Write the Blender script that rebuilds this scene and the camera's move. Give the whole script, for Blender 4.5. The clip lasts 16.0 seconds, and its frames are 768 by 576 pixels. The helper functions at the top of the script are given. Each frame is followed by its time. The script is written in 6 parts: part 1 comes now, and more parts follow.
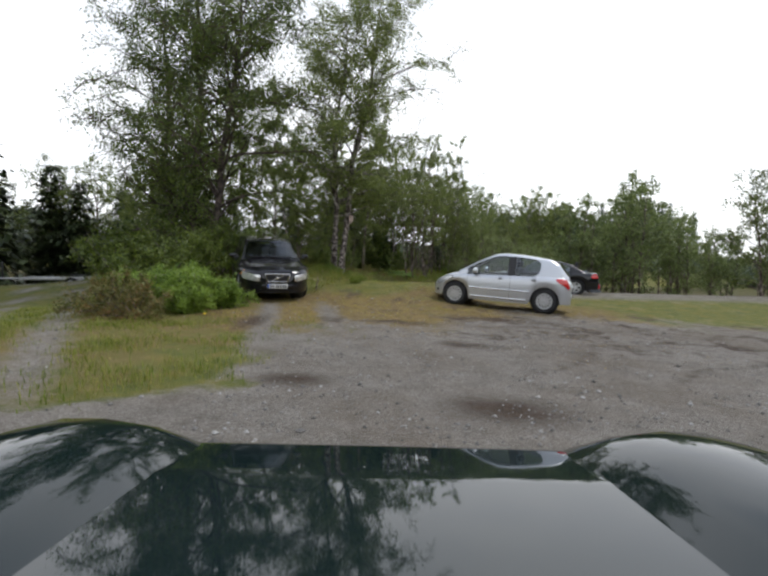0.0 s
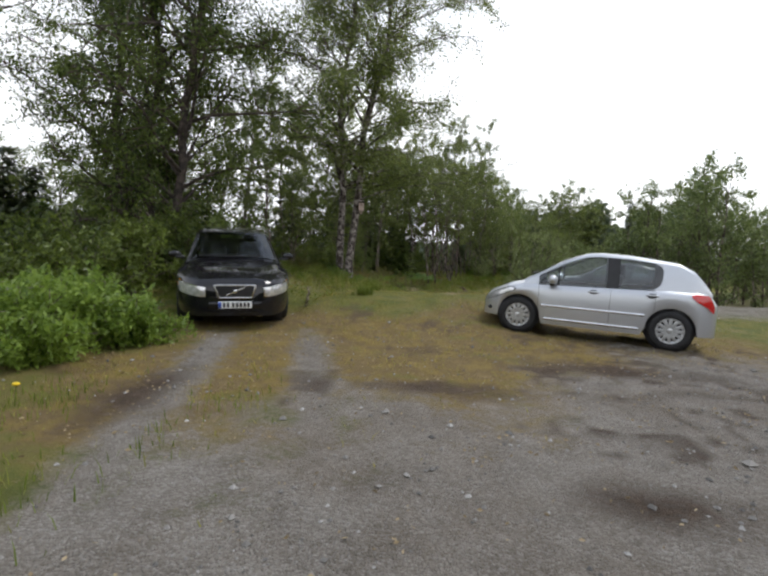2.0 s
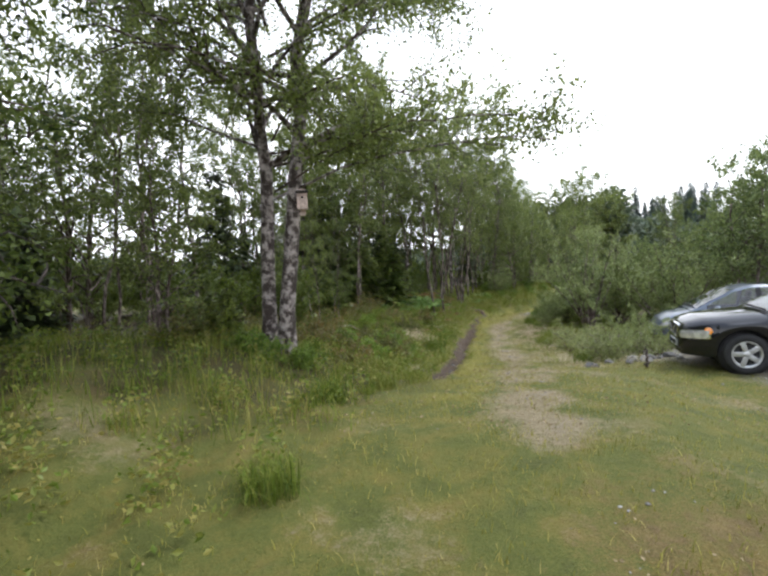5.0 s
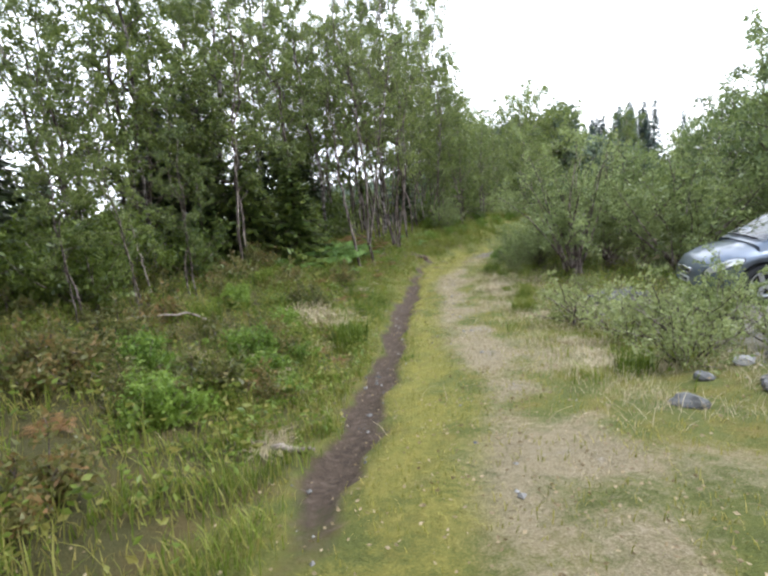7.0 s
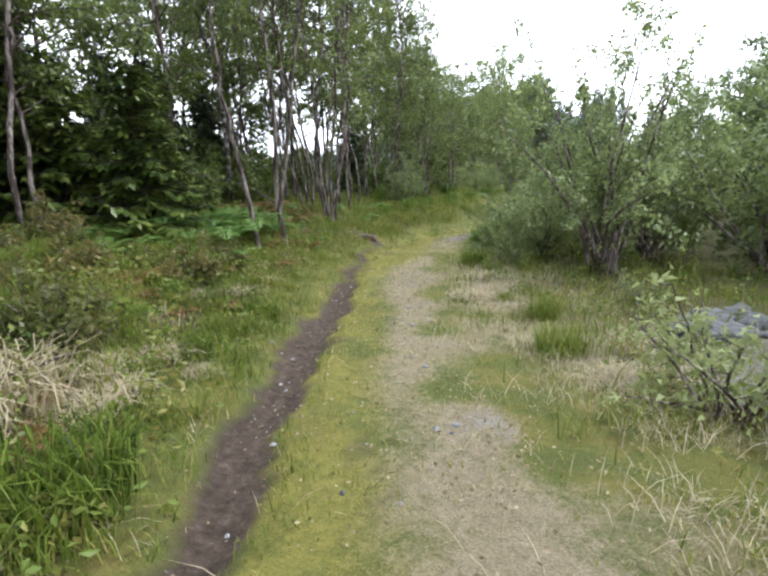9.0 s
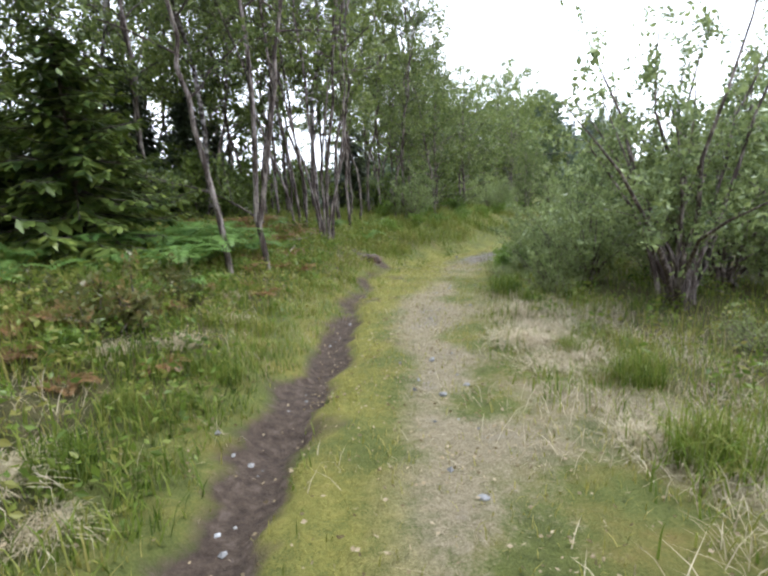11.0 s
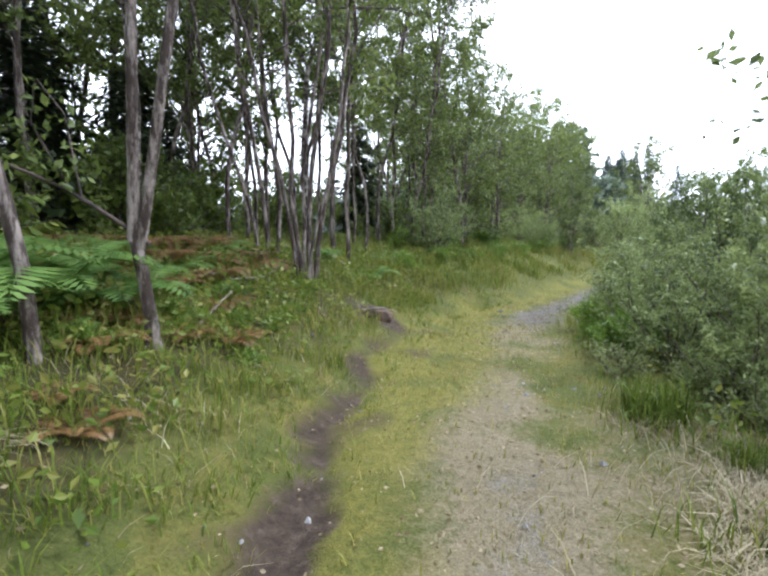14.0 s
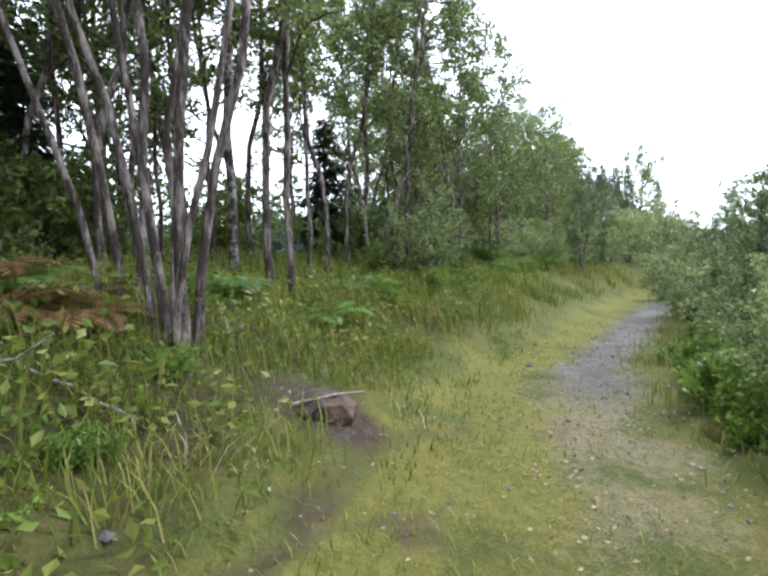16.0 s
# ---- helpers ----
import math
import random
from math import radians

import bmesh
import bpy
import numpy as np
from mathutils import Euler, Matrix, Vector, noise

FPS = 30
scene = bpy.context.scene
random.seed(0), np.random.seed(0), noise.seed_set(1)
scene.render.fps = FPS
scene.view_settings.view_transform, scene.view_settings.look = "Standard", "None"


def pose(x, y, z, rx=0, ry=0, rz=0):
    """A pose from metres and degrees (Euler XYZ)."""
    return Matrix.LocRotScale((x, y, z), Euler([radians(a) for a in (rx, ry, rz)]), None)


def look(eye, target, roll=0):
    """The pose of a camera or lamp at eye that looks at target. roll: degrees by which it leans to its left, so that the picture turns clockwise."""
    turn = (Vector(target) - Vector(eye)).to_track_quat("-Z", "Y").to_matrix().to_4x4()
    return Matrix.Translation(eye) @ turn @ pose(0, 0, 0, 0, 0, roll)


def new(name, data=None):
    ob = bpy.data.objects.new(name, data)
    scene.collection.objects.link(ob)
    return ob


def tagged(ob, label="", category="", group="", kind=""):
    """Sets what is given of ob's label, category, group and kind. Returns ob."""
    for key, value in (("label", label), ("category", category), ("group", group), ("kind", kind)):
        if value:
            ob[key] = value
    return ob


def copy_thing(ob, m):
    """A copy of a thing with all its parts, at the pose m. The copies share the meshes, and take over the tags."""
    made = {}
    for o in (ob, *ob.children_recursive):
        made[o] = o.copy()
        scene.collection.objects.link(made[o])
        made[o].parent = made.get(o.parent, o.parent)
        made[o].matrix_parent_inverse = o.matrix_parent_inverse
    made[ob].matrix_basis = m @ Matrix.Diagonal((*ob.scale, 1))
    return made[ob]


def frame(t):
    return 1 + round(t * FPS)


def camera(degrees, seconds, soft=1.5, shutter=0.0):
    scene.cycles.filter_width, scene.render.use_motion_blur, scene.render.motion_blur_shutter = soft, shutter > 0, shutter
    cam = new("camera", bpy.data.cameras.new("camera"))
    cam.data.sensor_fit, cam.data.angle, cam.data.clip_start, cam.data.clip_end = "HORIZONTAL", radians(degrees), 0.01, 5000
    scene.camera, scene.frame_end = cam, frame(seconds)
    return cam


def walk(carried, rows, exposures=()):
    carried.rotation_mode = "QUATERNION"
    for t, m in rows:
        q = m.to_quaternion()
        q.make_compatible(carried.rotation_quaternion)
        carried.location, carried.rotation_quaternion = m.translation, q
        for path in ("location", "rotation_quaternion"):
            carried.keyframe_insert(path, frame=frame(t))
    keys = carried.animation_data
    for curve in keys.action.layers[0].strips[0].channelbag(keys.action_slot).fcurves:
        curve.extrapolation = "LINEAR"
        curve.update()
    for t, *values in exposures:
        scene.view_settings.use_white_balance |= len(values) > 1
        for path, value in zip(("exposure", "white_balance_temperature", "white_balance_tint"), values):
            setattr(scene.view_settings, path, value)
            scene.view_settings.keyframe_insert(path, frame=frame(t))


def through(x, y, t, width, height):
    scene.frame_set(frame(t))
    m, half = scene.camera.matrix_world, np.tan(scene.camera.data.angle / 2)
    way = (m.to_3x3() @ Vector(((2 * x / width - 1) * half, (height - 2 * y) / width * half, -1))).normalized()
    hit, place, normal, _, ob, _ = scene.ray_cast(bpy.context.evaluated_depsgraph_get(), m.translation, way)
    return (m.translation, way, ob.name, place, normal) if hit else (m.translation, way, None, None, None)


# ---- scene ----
cam = camera(76.0, 16.0, soft=2.6)
PATH = [
    (0.0, pose(0.055, -0.119, 1.311, 86.08, -1.29, 0.15)),
    (0.5, pose(-0.002, 0.806, 1.272, 86.20, -1.37, 0.86)),
    (1.0, pose(-0.019, 2.149, 1.259, 86.30, -0.31, 1.43)),
    (1.5, pose(-0.118, 3.388, 1.282, 85.96, -1.26, 1.59)),
    (2.0, pose(-0.128, 4.736, 1.290, 86.05, -1.53, 1.87)),
    (2.5, pose(-0.182, 6.061, 1.323, 86.11, -1.02, 2.18)),
    (3.0, pose(-0.283, 7.605, 1.354, 86.69, -1.38, 2.28)),
    (3.5, pose(-0.300, 8.945, 1.382, 86.81, -1.40, 2.85)),
    (3.7, pose(-0.349, 9.495, 1.380, 86.87, -1.70, 2.90)),
    (5.8, pose(0.238, 15.152, 2.047, 85.86, 4.46, 0.00)),
    (6.0, pose(0.311, 15.703, 2.002, 85.06, 3.29, -0.63)),
    (6.5, pose(0.562, 17.070, 1.835, 82.73, 4.18, -2.99)),
    (7.0, pose(0.932, 18.743, 1.528, 79.15, 5.31, -6.03)),
    (7.5, pose(1.249, 20.170, 1.308, 77.64, 1.58, -8.16)),
    (8.0, pose(1.614, 21.482, 1.082, 77.04, 2.36, -10.03)),
    (8.5, pose(1.907, 22.664, 0.883, 77.06, 4.05, -10.57)),
    (9.0, pose(2.099, 23.777, 0.734, 76.91, 2.35, -10.45)),
    (9.5, pose(2.233, 24.638, 0.654, 77.82, 2.62, -10.32)),
    (12.0, pose(2.388, 26.223, 0.477, 80.31, 2.01, -10.14)),
    (12.5, pose(2.485, 26.886, 0.440, 81.53, 1.52, -9.78)),
    (13.0, pose(2.606, 27.754, 0.408, 81.85, 0.63, -9.57)),
    (13.5, pose(2.713, 28.483, 0.370, 82.18, -1.00, -9.21)),
    (14.0, pose(2.882, 29.195, 0.347, 82.91, -0.52, -9.11)),
    (14.5, pose(3.013, 29.845, 0.349, 83.31, -0.50, -8.96)),
    (15.0, pose(3.125, 30.626, 0.328, 84.26, -0.60, -9.35)),
    (15.5, pose(3.292, 31.299, 0.292, 85.03, -0.34, -10.00)),
    (16.0, pose(3.510, 31.988, 0.260, 85.29, 0.72, -11.29)),
]
walk(cam, PATH, [(0.0, -0.02, 6400, 10), (2.0, -0.02, 6450, 10), (3.5, 0.28, 6400, 10), (5.5, 0.85, 6200, 10), (7.0, 1.2, 6050, 10), (9.0, 1.22, 5950, 10), (12.0, 1.25, 5800, 10), (16.0, 1.25, 5700, 10)])

# ---------------------------------------------------------------- light
world = bpy.data.worlds.new("overcast_sky")
scene.world = world
world.use_nodes = True
wn, wl = world.node_tree.nodes, world.node_tree.links
wn.clear()
w_out = wn.new("ShaderNodeOutputWorld")
w_bg = wn.new("ShaderNodeBackground")
w_sky = wn.new("ShaderNodeTexSky")
w_sky.sky_type = "NISHITA"
w_sky.sun_disc = False
w_sky.sun_elevation = radians(52)
w_sky.sun_rotation = radians(60)
w_gain = wn.new("ShaderNodeMix")
w_gain.data_type = "RGBA"
w_gain.blend_type = "MULTIPLY"
w_gain.inputs[0].default_value = 1.0
w_gain.inputs[7].default_value = (0.1, 0.1, 0.1, 1)
w_map = wn.new("ShaderNodeTexCoord")
w_sc = wn.new("ShaderNodeMapping")
w_sc.inputs["Scale"].default_value = (1.0, 1.0, 2.6)
w_noise = wn.new("ShaderNodeTexNoise")
w_noise.inputs["Scale"].default_value = 2.1
w_noise.inputs["Detail"].default_value = 6
def cloud(dark, light):
    r = wn.new("ShaderNodeValToRGB")
    r.color_ramp.elements[0].position, r.color_ramp.elements[0].color = 0.36, (*dark, 1)
    r.color_ramp.elements[1].position, r.color_ramp.elements[1].color = 0.62, (*light, 1)
    wl.new(w_noise.outputs[0], r.inputs[0])
    return r


# bright haze low down, greyer and bluer cloud overhead
w_low = cloud((1.40, 1.42, 1.47), (1.62, 1.62, 1.63))
w_high = cloud((0.52, 0.63, 0.84), (1.02, 1.10, 1.25))
w_up = wn.new("ShaderNodeSeparateXYZ")
wl.new(w_map.outputs["Generated"], w_up.inputs[0])
w_rise = wn.new("ShaderNodeMapRange")
w_rise.interpolation_type = "SMOOTHSTEP"
w_rise.inputs["From Min"].default_value = 0.25
w_rise.inputs["From Max"].default_value = 0.85
wl.new(w_up.outputs["Z"], w_rise.inputs["Value"])
w_ramp = wn.new("ShaderNodeMix")
w_ramp.data_type = "RGBA"
wl.new(w_rise.outputs[0], w_ramp.inputs[0])
wl.new(w_low.outputs[0], w_ramp.inputs[6])
wl.new(w_high.outputs[0], w_ramp.inputs[7])
w_mix = wn.new("ShaderNodeMix")
w_mix.data_type = "RGBA"
w_mix.inputs[0].default_value = 0.88
wl.new(w_sky.outputs[0], w_gain.inputs[6])
wl.new(w_map.outputs["Generated"], w_sc.inputs[0])
wl.new(w_sc.outputs[0], w_noise.inputs["Vector"])
wl.new(w_gain.outputs[2], w_mix.inputs[6])
wl.new(w_ramp.outputs[2], w_mix.inputs[7])
wl.new(w_mix.outputs[2], w_bg.inputs[0])
w_bg.inputs[1].default_value = 1.0
wl.new(w_bg.outputs[0], w_out.inputs[0])

sun = new("sun", bpy.data.lights.new("sun", "SUN"))
sun.data.energy = 1.5
sun.data.angle = radians(14)
sun.data.color = (1.0, 0.97, 0.92)
sun.matrix_world = look((30, 25, 60), (0, 15, 0))

# ---------------------------------------------------------------- materials


def nodes(name):
    m = bpy.data.materials.new(name)
    m.use_nodes = True
    t = m.node_tree
    return m, t, t.nodes["Principled BSDF"]


def noise_node(t, scale, detail=4.0, rough=0.6, coords="Object"):
    c = t.nodes.new("ShaderNodeTexCoord")
    n = t.nodes.new("ShaderNodeTexNoise")
    n.inputs["Scale"].default_value = scale
    n.inputs["Detail"].default_value = detail
    n.inputs["Roughness"].default_value = rough
    t.links.new(c.outputs[coords], n.inputs["Vector"])
    return n.outputs[0]


def ramp(t, fac, stops):
    r = t.nodes.new("ShaderNodeValToRGB")
    e = r.color_ramp.elements
    while len(e) < len(stops):
        e.new(0.5)
    for k, (p, c) in zip(e, stops):
        k.position, k.color = p, (*c, 1)
    t.links.new(fac, r.inputs[0])
    return r.outputs[0]


def blend(t, fac, a, b, kind="MIX"):
    m = t.nodes.new("ShaderNodeMix")
    m.data_type, m.blend_type = "RGBA", kind
    for socket, v in ((m.inputs[0], fac), (m.inputs[6], a), (m.inputs[7], b)):
        if isinstance(v, (int, float)):
            socket.default_value = v
        elif isinstance(v, tuple):
            socket.default_value = (*v, 1)
        else:
            t.links.new(v, socket)
    return m.outputs[2]


def maths(t, op, a, b=0.0):
    m = t.nodes.new("ShaderNodeMath")
    m.operation = op
    for socket, v in zip(m.inputs, (a, b)):
        if isinstance(v, (int, float)):
            socket.default_value = v
        else:
            t.links.new(v, socket)
    return m.outputs[0]


def bump(t, bsdf, height, strength=0.4, distance=0.02):
    b = t.nodes.new("ShaderNodeBump")
    b.inputs["Strength"].default_value = strength
    b.inputs["Distance"].default_value = distance
    t.links.new(height, b.inputs["Height"])
    t.links.new(b.outputs[0], bsdf.inputs["Normal"])


def plain(name, color, rough=0.5, metal=0.0, coat=0.0, vary=0.12, scale=9.0, relief=0.0):
    """A surface of one colour with faint dirt and grain."""
    m, t, b = nodes(name)
    dark = tuple(c * (1 - vary) for c in color)
    light = tuple(min(1, c * (1 + vary)) for c in color)
    n = noise_node(t, scale)
    t.links.new(ramp(t, n, [(0.3, dark), (0.7, light)]), b.inputs["Base Color"])
    r = ramp(t, noise_node(t, scale * 3), [(0.3, (rough * 0.85,) * 3), (0.75, (min(1, rough * 1.2),) * 3)])
    t.links.new(r, b.inputs["Roughness"])
    b.inputs["Metallic"].default_value = metal
    b.inputs["Coat Weight"].default_value = coat
    b.inputs["Coat Roughness"].default_value = 0.06
    if relief:
        bump(t, b, n, relief)
    return m


def leafy(name, dark, light, through=0.45, tips=None, gloss=0.35):
    """Leaves that let some light through, each a little different."""
    m, t, b = nodes(name)
    g = t.nodes.new("ShaderNodeNewGeometry")
    o = t.nodes.new("ShaderNodeObjectInfo")
    n = noise_node(t, 0.6, 3.0)
    f = maths(t, "ADD", maths(t, "MULTIPLY", g.outputs["Random Per Island"], 0.4), maths(t, "MULTIPLY", n, 0.7))
    f = maths(t, "ADD", f, maths(t, "MULTIPLY", o.outputs["Random"], 0.2))
    f = maths(t, "SUBTRACT", f, 0.12)
    stops = [(0.2, dark), (0.75, light)]
    if tips:
        stops = [(0.22, dark), (0.55, light), (0.82, tips)]
    c = ramp(t, f, stops)
    t.links.new(c, b.inputs["Base Color"])
    b.inputs["Roughness"].default_value = 0.4
    b.inputs["Specular IOR Level"].default_value = gloss
    tr = t.nodes.new("ShaderNodeBsdfTranslucent")
    t.links.new(c, tr.inputs["Color"])
    mix = t.nodes.new("ShaderNodeMixShader")
    mix.inputs[0].default_value = through
    t.links.new(b.outputs[0], mix.inputs[1])
    t.links.new(tr.outputs[0], mix.inputs[2])
    t.links.new(mix.outputs[0], t.nodes["Material Output"].inputs[0])
    return m


def bark(name, pale, dark, amount, bands=3.4, across=3.2):
    """Bark with rough dark patches and cross bands."""
    m, t, b = nodes(name)
    c = t.nodes.new("ShaderNodeTexCoord")
    p = t.nodes.new("ShaderNodeMapping")
    p.inputs["Scale"].default_value = (across, across, bands)
    t.links.new(c.outputs["Object"], p.inputs[0])
    n = t.nodes.new("ShaderNodeTexNoise")
    n.inputs["Scale"].default_value = 1.6
    n.inputs["Detail"].default_value = 7
    n.inputs["Roughness"].default_value = 0.7
    t.links.new(p.outputs[0], n.inputs["Vector"])
    fine = noise_node(t, 26.0, 6.0)
    base = ramp(t, n.outputs[0], [(amount - 0.06, dark), (amount + 0.07, pale)])
    t.links.new(blend(t, 0.5, base, ramp(t, fine, [(0.3, (0.25, 0.22, 0.2)), (0.7, (0.9, 0.88, 0.86))]), "MULTIPLY"), b.inputs["Base Color"])
    b.inputs["Roughness"].default_value = 0.85
    bump(t, b, fine, 0.7, 0.03)
    return m


BIRCH_BARK = bark("birch_bark", (0.50, 0.44, 0.41), (0.06, 0.043, 0.036), 0.525, 4.5, 4.5)
GREY_BARK = bark("grey_bark", (0.43, 0.355, 0.315), (0.075, 0.05, 0.04), 0.53, 2.0, 9.0)
TORN_EARTH = bark("torn_earth", (0.17, 0.10, 0.06), (0.07, 0.045, 0.032), 0.5)
DARK_BARK = bark("dark_bark", (0.13, 0.10, 0.085), (0.05, 0.04, 0.035), 0.5)
TWIG_BARK = bark("twig_bark", (0.16, 0.115, 0.095), (0.06, 0.045, 0.038), 0.5)
DEAD_WOOD = bark("bleached_wood", (0.44, 0.37, 0.31), (0.20, 0.155, 0.125), 0.46)
BIRCH_LEAF = leafy("birch_leaves", (0.040, 0.064, 0.017), (0.25, 0.30, 0.078), 0.38, None, 0.4)
OAK_LEAF = leafy("broad_leaves", (0.024, 0.046, 0.010), (0.20, 0.255, 0.05), 0.38, None, 0.4)
WILLOW_LEAF = leafy("willow_leaves", (0.085, 0.118, 0.038), (0.41, 0.47, 0.175), 0.4, None, 0.4)
ALDER_LEAF = leafy("alder_leaves", (0.045, 0.07, 0.025), (0.25, 0.31, 0.10), 0.38, None, 0.4)
HERB_LEAF = leafy("herb_leaves", (0.020, 0.046, 0.007), (0.17, 0.235, 0.034), tips=(0.33, 0.29, 0.08))
SALLOW_LEAF = leafy("sallow_leaves", (0.15, 0.18, 0.06), (0.42, 0.46, 0.19), 0.45)
SHRUB_LEAF = leafy("shrub_leaves", (0.065, 0.13, 0.02), (0.26, 0.36, 0.06))
SPRUCE_LEAF = leafy("spruce_needles", (0.016, 0.026, 0.010), (0.055, 0.075, 0.026), 0.10)
YOUNG_SPRUCE = leafy("young_spruce_needles", (0.028, 0.052, 0.012), (0.16, 0.21, 0.045), 0.25, (0.34, 0.38, 0.08))
# distance haze is mixed into these two leaf colours: paler and bluer
HAZED_SPRUCE = leafy("haze_tinted_needles", (0.065, 0.098, 0.085), (0.12, 0.16, 0.135), 0.05)
HAZED_WOOD = leafy("haze_tinted_leaves", (0.06, 0.085, 0.055), (0.15, 0.185, 0.12), 0.2)
FERN_LEAF = leafy("fern_fronds", (0.06, 0.13, 0.025), (0.22, 0.34, 0.08))
BROWN_FERN = leafy("withered_fronds", (0.13, 0.075, 0.03), (0.35, 0.20, 0.08))
HEATH_LEAF = leafy("heath_leaves", (0.07, 0.085, 0.02), (0.19, 0.19, 0.06), tips=(0.30, 0.17, 0.07))
GRASS = leafy("grass_blades", (0.028, 0.056, 0.008), (0.18, 0.235, 0.034), 0.35, (0.34, 0.29, 0.09), 0.12)
MOSSY_GRASS = leafy("mossy_grass_blades", (0.09, 0.115, 0.02), (0.31, 0.285, 0.06), 0.35, (0.50, 0.41, 0.15), 0.12)
LITTER = leafy("dead_leaf_litter", (0.17, 0.12, 0.06), (0.42, 0.33, 0.20), 0.15, None, 0.15)
DRY_GRASS = leafy("dry_grass_blades", (0.28, 0.22, 0.12), (0.64, 0.54, 0.36), 0.25, None, 0.15)


# ---------------------------------------------------------------- lie of the land
TRACK_Y = [-40, 9, 12, 15.2, 17, 18.7, 20.2, 21.5, 22.7, 23.8, 24.6, 26.2, 27.8, 29.2, 30.6, 32.0, 34, 36.5, 38, 41, 43.3, 46, 52, 120]
TRACK_X = [-0.2, -0.3, -0.1, 0.25, 0.55, 0.93, 1.25, 1.6, 1.9, 2.1, 2.23, 2.4, 2.6, 2.88, 3.12, 3.55, 4.5, 5.8, 7.35, 10.3, 12.9, 17, 30, 140]
TRACK_Z = [0.0, 0.02, 0.10, 0.36, 0.36, 0.18, -0.02, -0.22, -0.42, -0.56, -0.66, -0.82, -0.90, -0.95, -0.94, -0.90, -0.92, -1.02, -1.08, -1.12, -1.15, -1.35, -1.4, -0.6]


def step(a, b, v):
    s = np.clip((v - a) / (b - a), 0, 1)
    return s * s * (3 - 2 * s)


def wave(x, y, size, seed):
    """A smooth random surface between about -1 and 1."""
    rng = np.random.default_rng(seed)
    total = 0
    for k in range(6):
        a, ph = rng.uniform(0, 6.28, 2)
        f = rng.uniform(0.6, 1.6) / size * 6.28
        total = total + np.sin((x * np.cos(a) + y * np.sin(a)) * f + ph)
    return total / 3.0


def track_x(y):
    return np.interp(y, TRACK_Y, TRACK_X)


def rut_x(y):
    return np.interp(y, [15, 21.5, 23.5, 25.4, 27.0, 27.8, 29.6, 32.2, 33.6, 35.5], [0.0, 0.66, 1.08, 1.47, 1.78, 1.97, 2.41, 3.06, 3.48, 4.3])


def rut_amount(x, y):
    d = np.abs(x - rut_x(y) - 0.07 * wave(x * 0, y, 2.2, 9)) + 0.05 * wave(x, y, 0.7, 10) + 0.03 * wave(x, y, 0.3, 14)
    return (1 - step(0.10, 0.26, d + 0.05 * step(30, 33, y))) * step(20.0, 22.0, y) * (1 - 0.3 * step(30.5, 32.5, y)) * (1 - step(33.4, 35.6, y))


def land(x, y):
    x, y = np.asarray(x, float), np.asarray(y, float)
    left = track_x(y) - x
    along = np.interp(y, TRACK_Y, TRACK_Z)
    lot = np.interp(x, [-30, -15, -11, -8, -5, -1, 0, 14], [-0.9, -0.72, -0.45, -0.18, 0.07, 0.0, 0.0, -0.63])
    low = np.interp(left, [-30, -9, -4, -1.4, 1.5, 2.4, 4, 6, 10, 17, 40], [-0.5, -0.35, -0.15, 0, 0, 0.28, 0.7, 0.85, 0.2, -0.4, -0.8])
    steep = np.interp(left, [-30, -9, -4, -1.4, 0.6, 1.05, 1.6, 2.4, 4, 7, 12, 20, 40], [-0.5, -0.3, -0.1, 0, 0, 0.14, 0.36, 0.68, 0.95, 1.1, 1.2, 1.0, 0.4])
    bank = step(24.0, 30.0, y)
    up = low * (1 - bank) + steep * bank
    wooded = along + up
    far_side = np.interp(y, [14, 17, 20, 22, 24, 26, 28, 30, 40], [-0.14, -0.13, -0.13, -0.2, -0.5, -0.86, -0.92, -0.98, -1.2])
    late = step(1.3, 2.6, left)
    k = step(11.0, 17.0, y) * (1 - late) + step(13.0, 21.0, y) * late
    z = lot * (1 - k) + wooded * k
    right = step(1.6, 3.6, x - track_x(y)) * step(9, 14, y) * (1 - step(27, 31, y))
    z = z * (1 - right) + (far_side * step(13, 18, y) + lot * (1 - step(13, 18, y))) * right
    rough = step(1.0, 2.6, left) + step(1.2, 2.4, -left) * step(21, 26, y)
    z = z + 0.05 * wave(x, y, 2.1, 3) * np.clip(rough, 0, 1) * step(9, 15, y) + 0.015 * wave(x, y, 0.8, 4)
    z = z + 0.15 * np.exp(-(((x - 2.8) / 1.0) ** 2) - ((y - 35.3) / 1.1) ** 2)
    for cx, cy, size, rise in ((-3.4, 14.4, 2.1, 0.095), (2.3, 14.3, 0.9, -0.085), (4.5, 13.4, 0.9, 0.05)):
        z = z + rise * np.exp(-(((x - cx) ** 2 + (y - cy) ** 2) / size**2) ** 2)
    z = z - 0.09 * rut_amount(x, y)
    z = z + np.clip(np.hypot(x - 5, y - 20) - 70, 0, 400) * 0.012
    return z


def grid_lines(spans):
    out = [spans[0][0]]
    for a, b, s in spans:
        n = max(1, int(round((b - a) / s)))
        out += [a + (b - a) * (i + 1) / n for i in range(n)]
    return np.array(out)


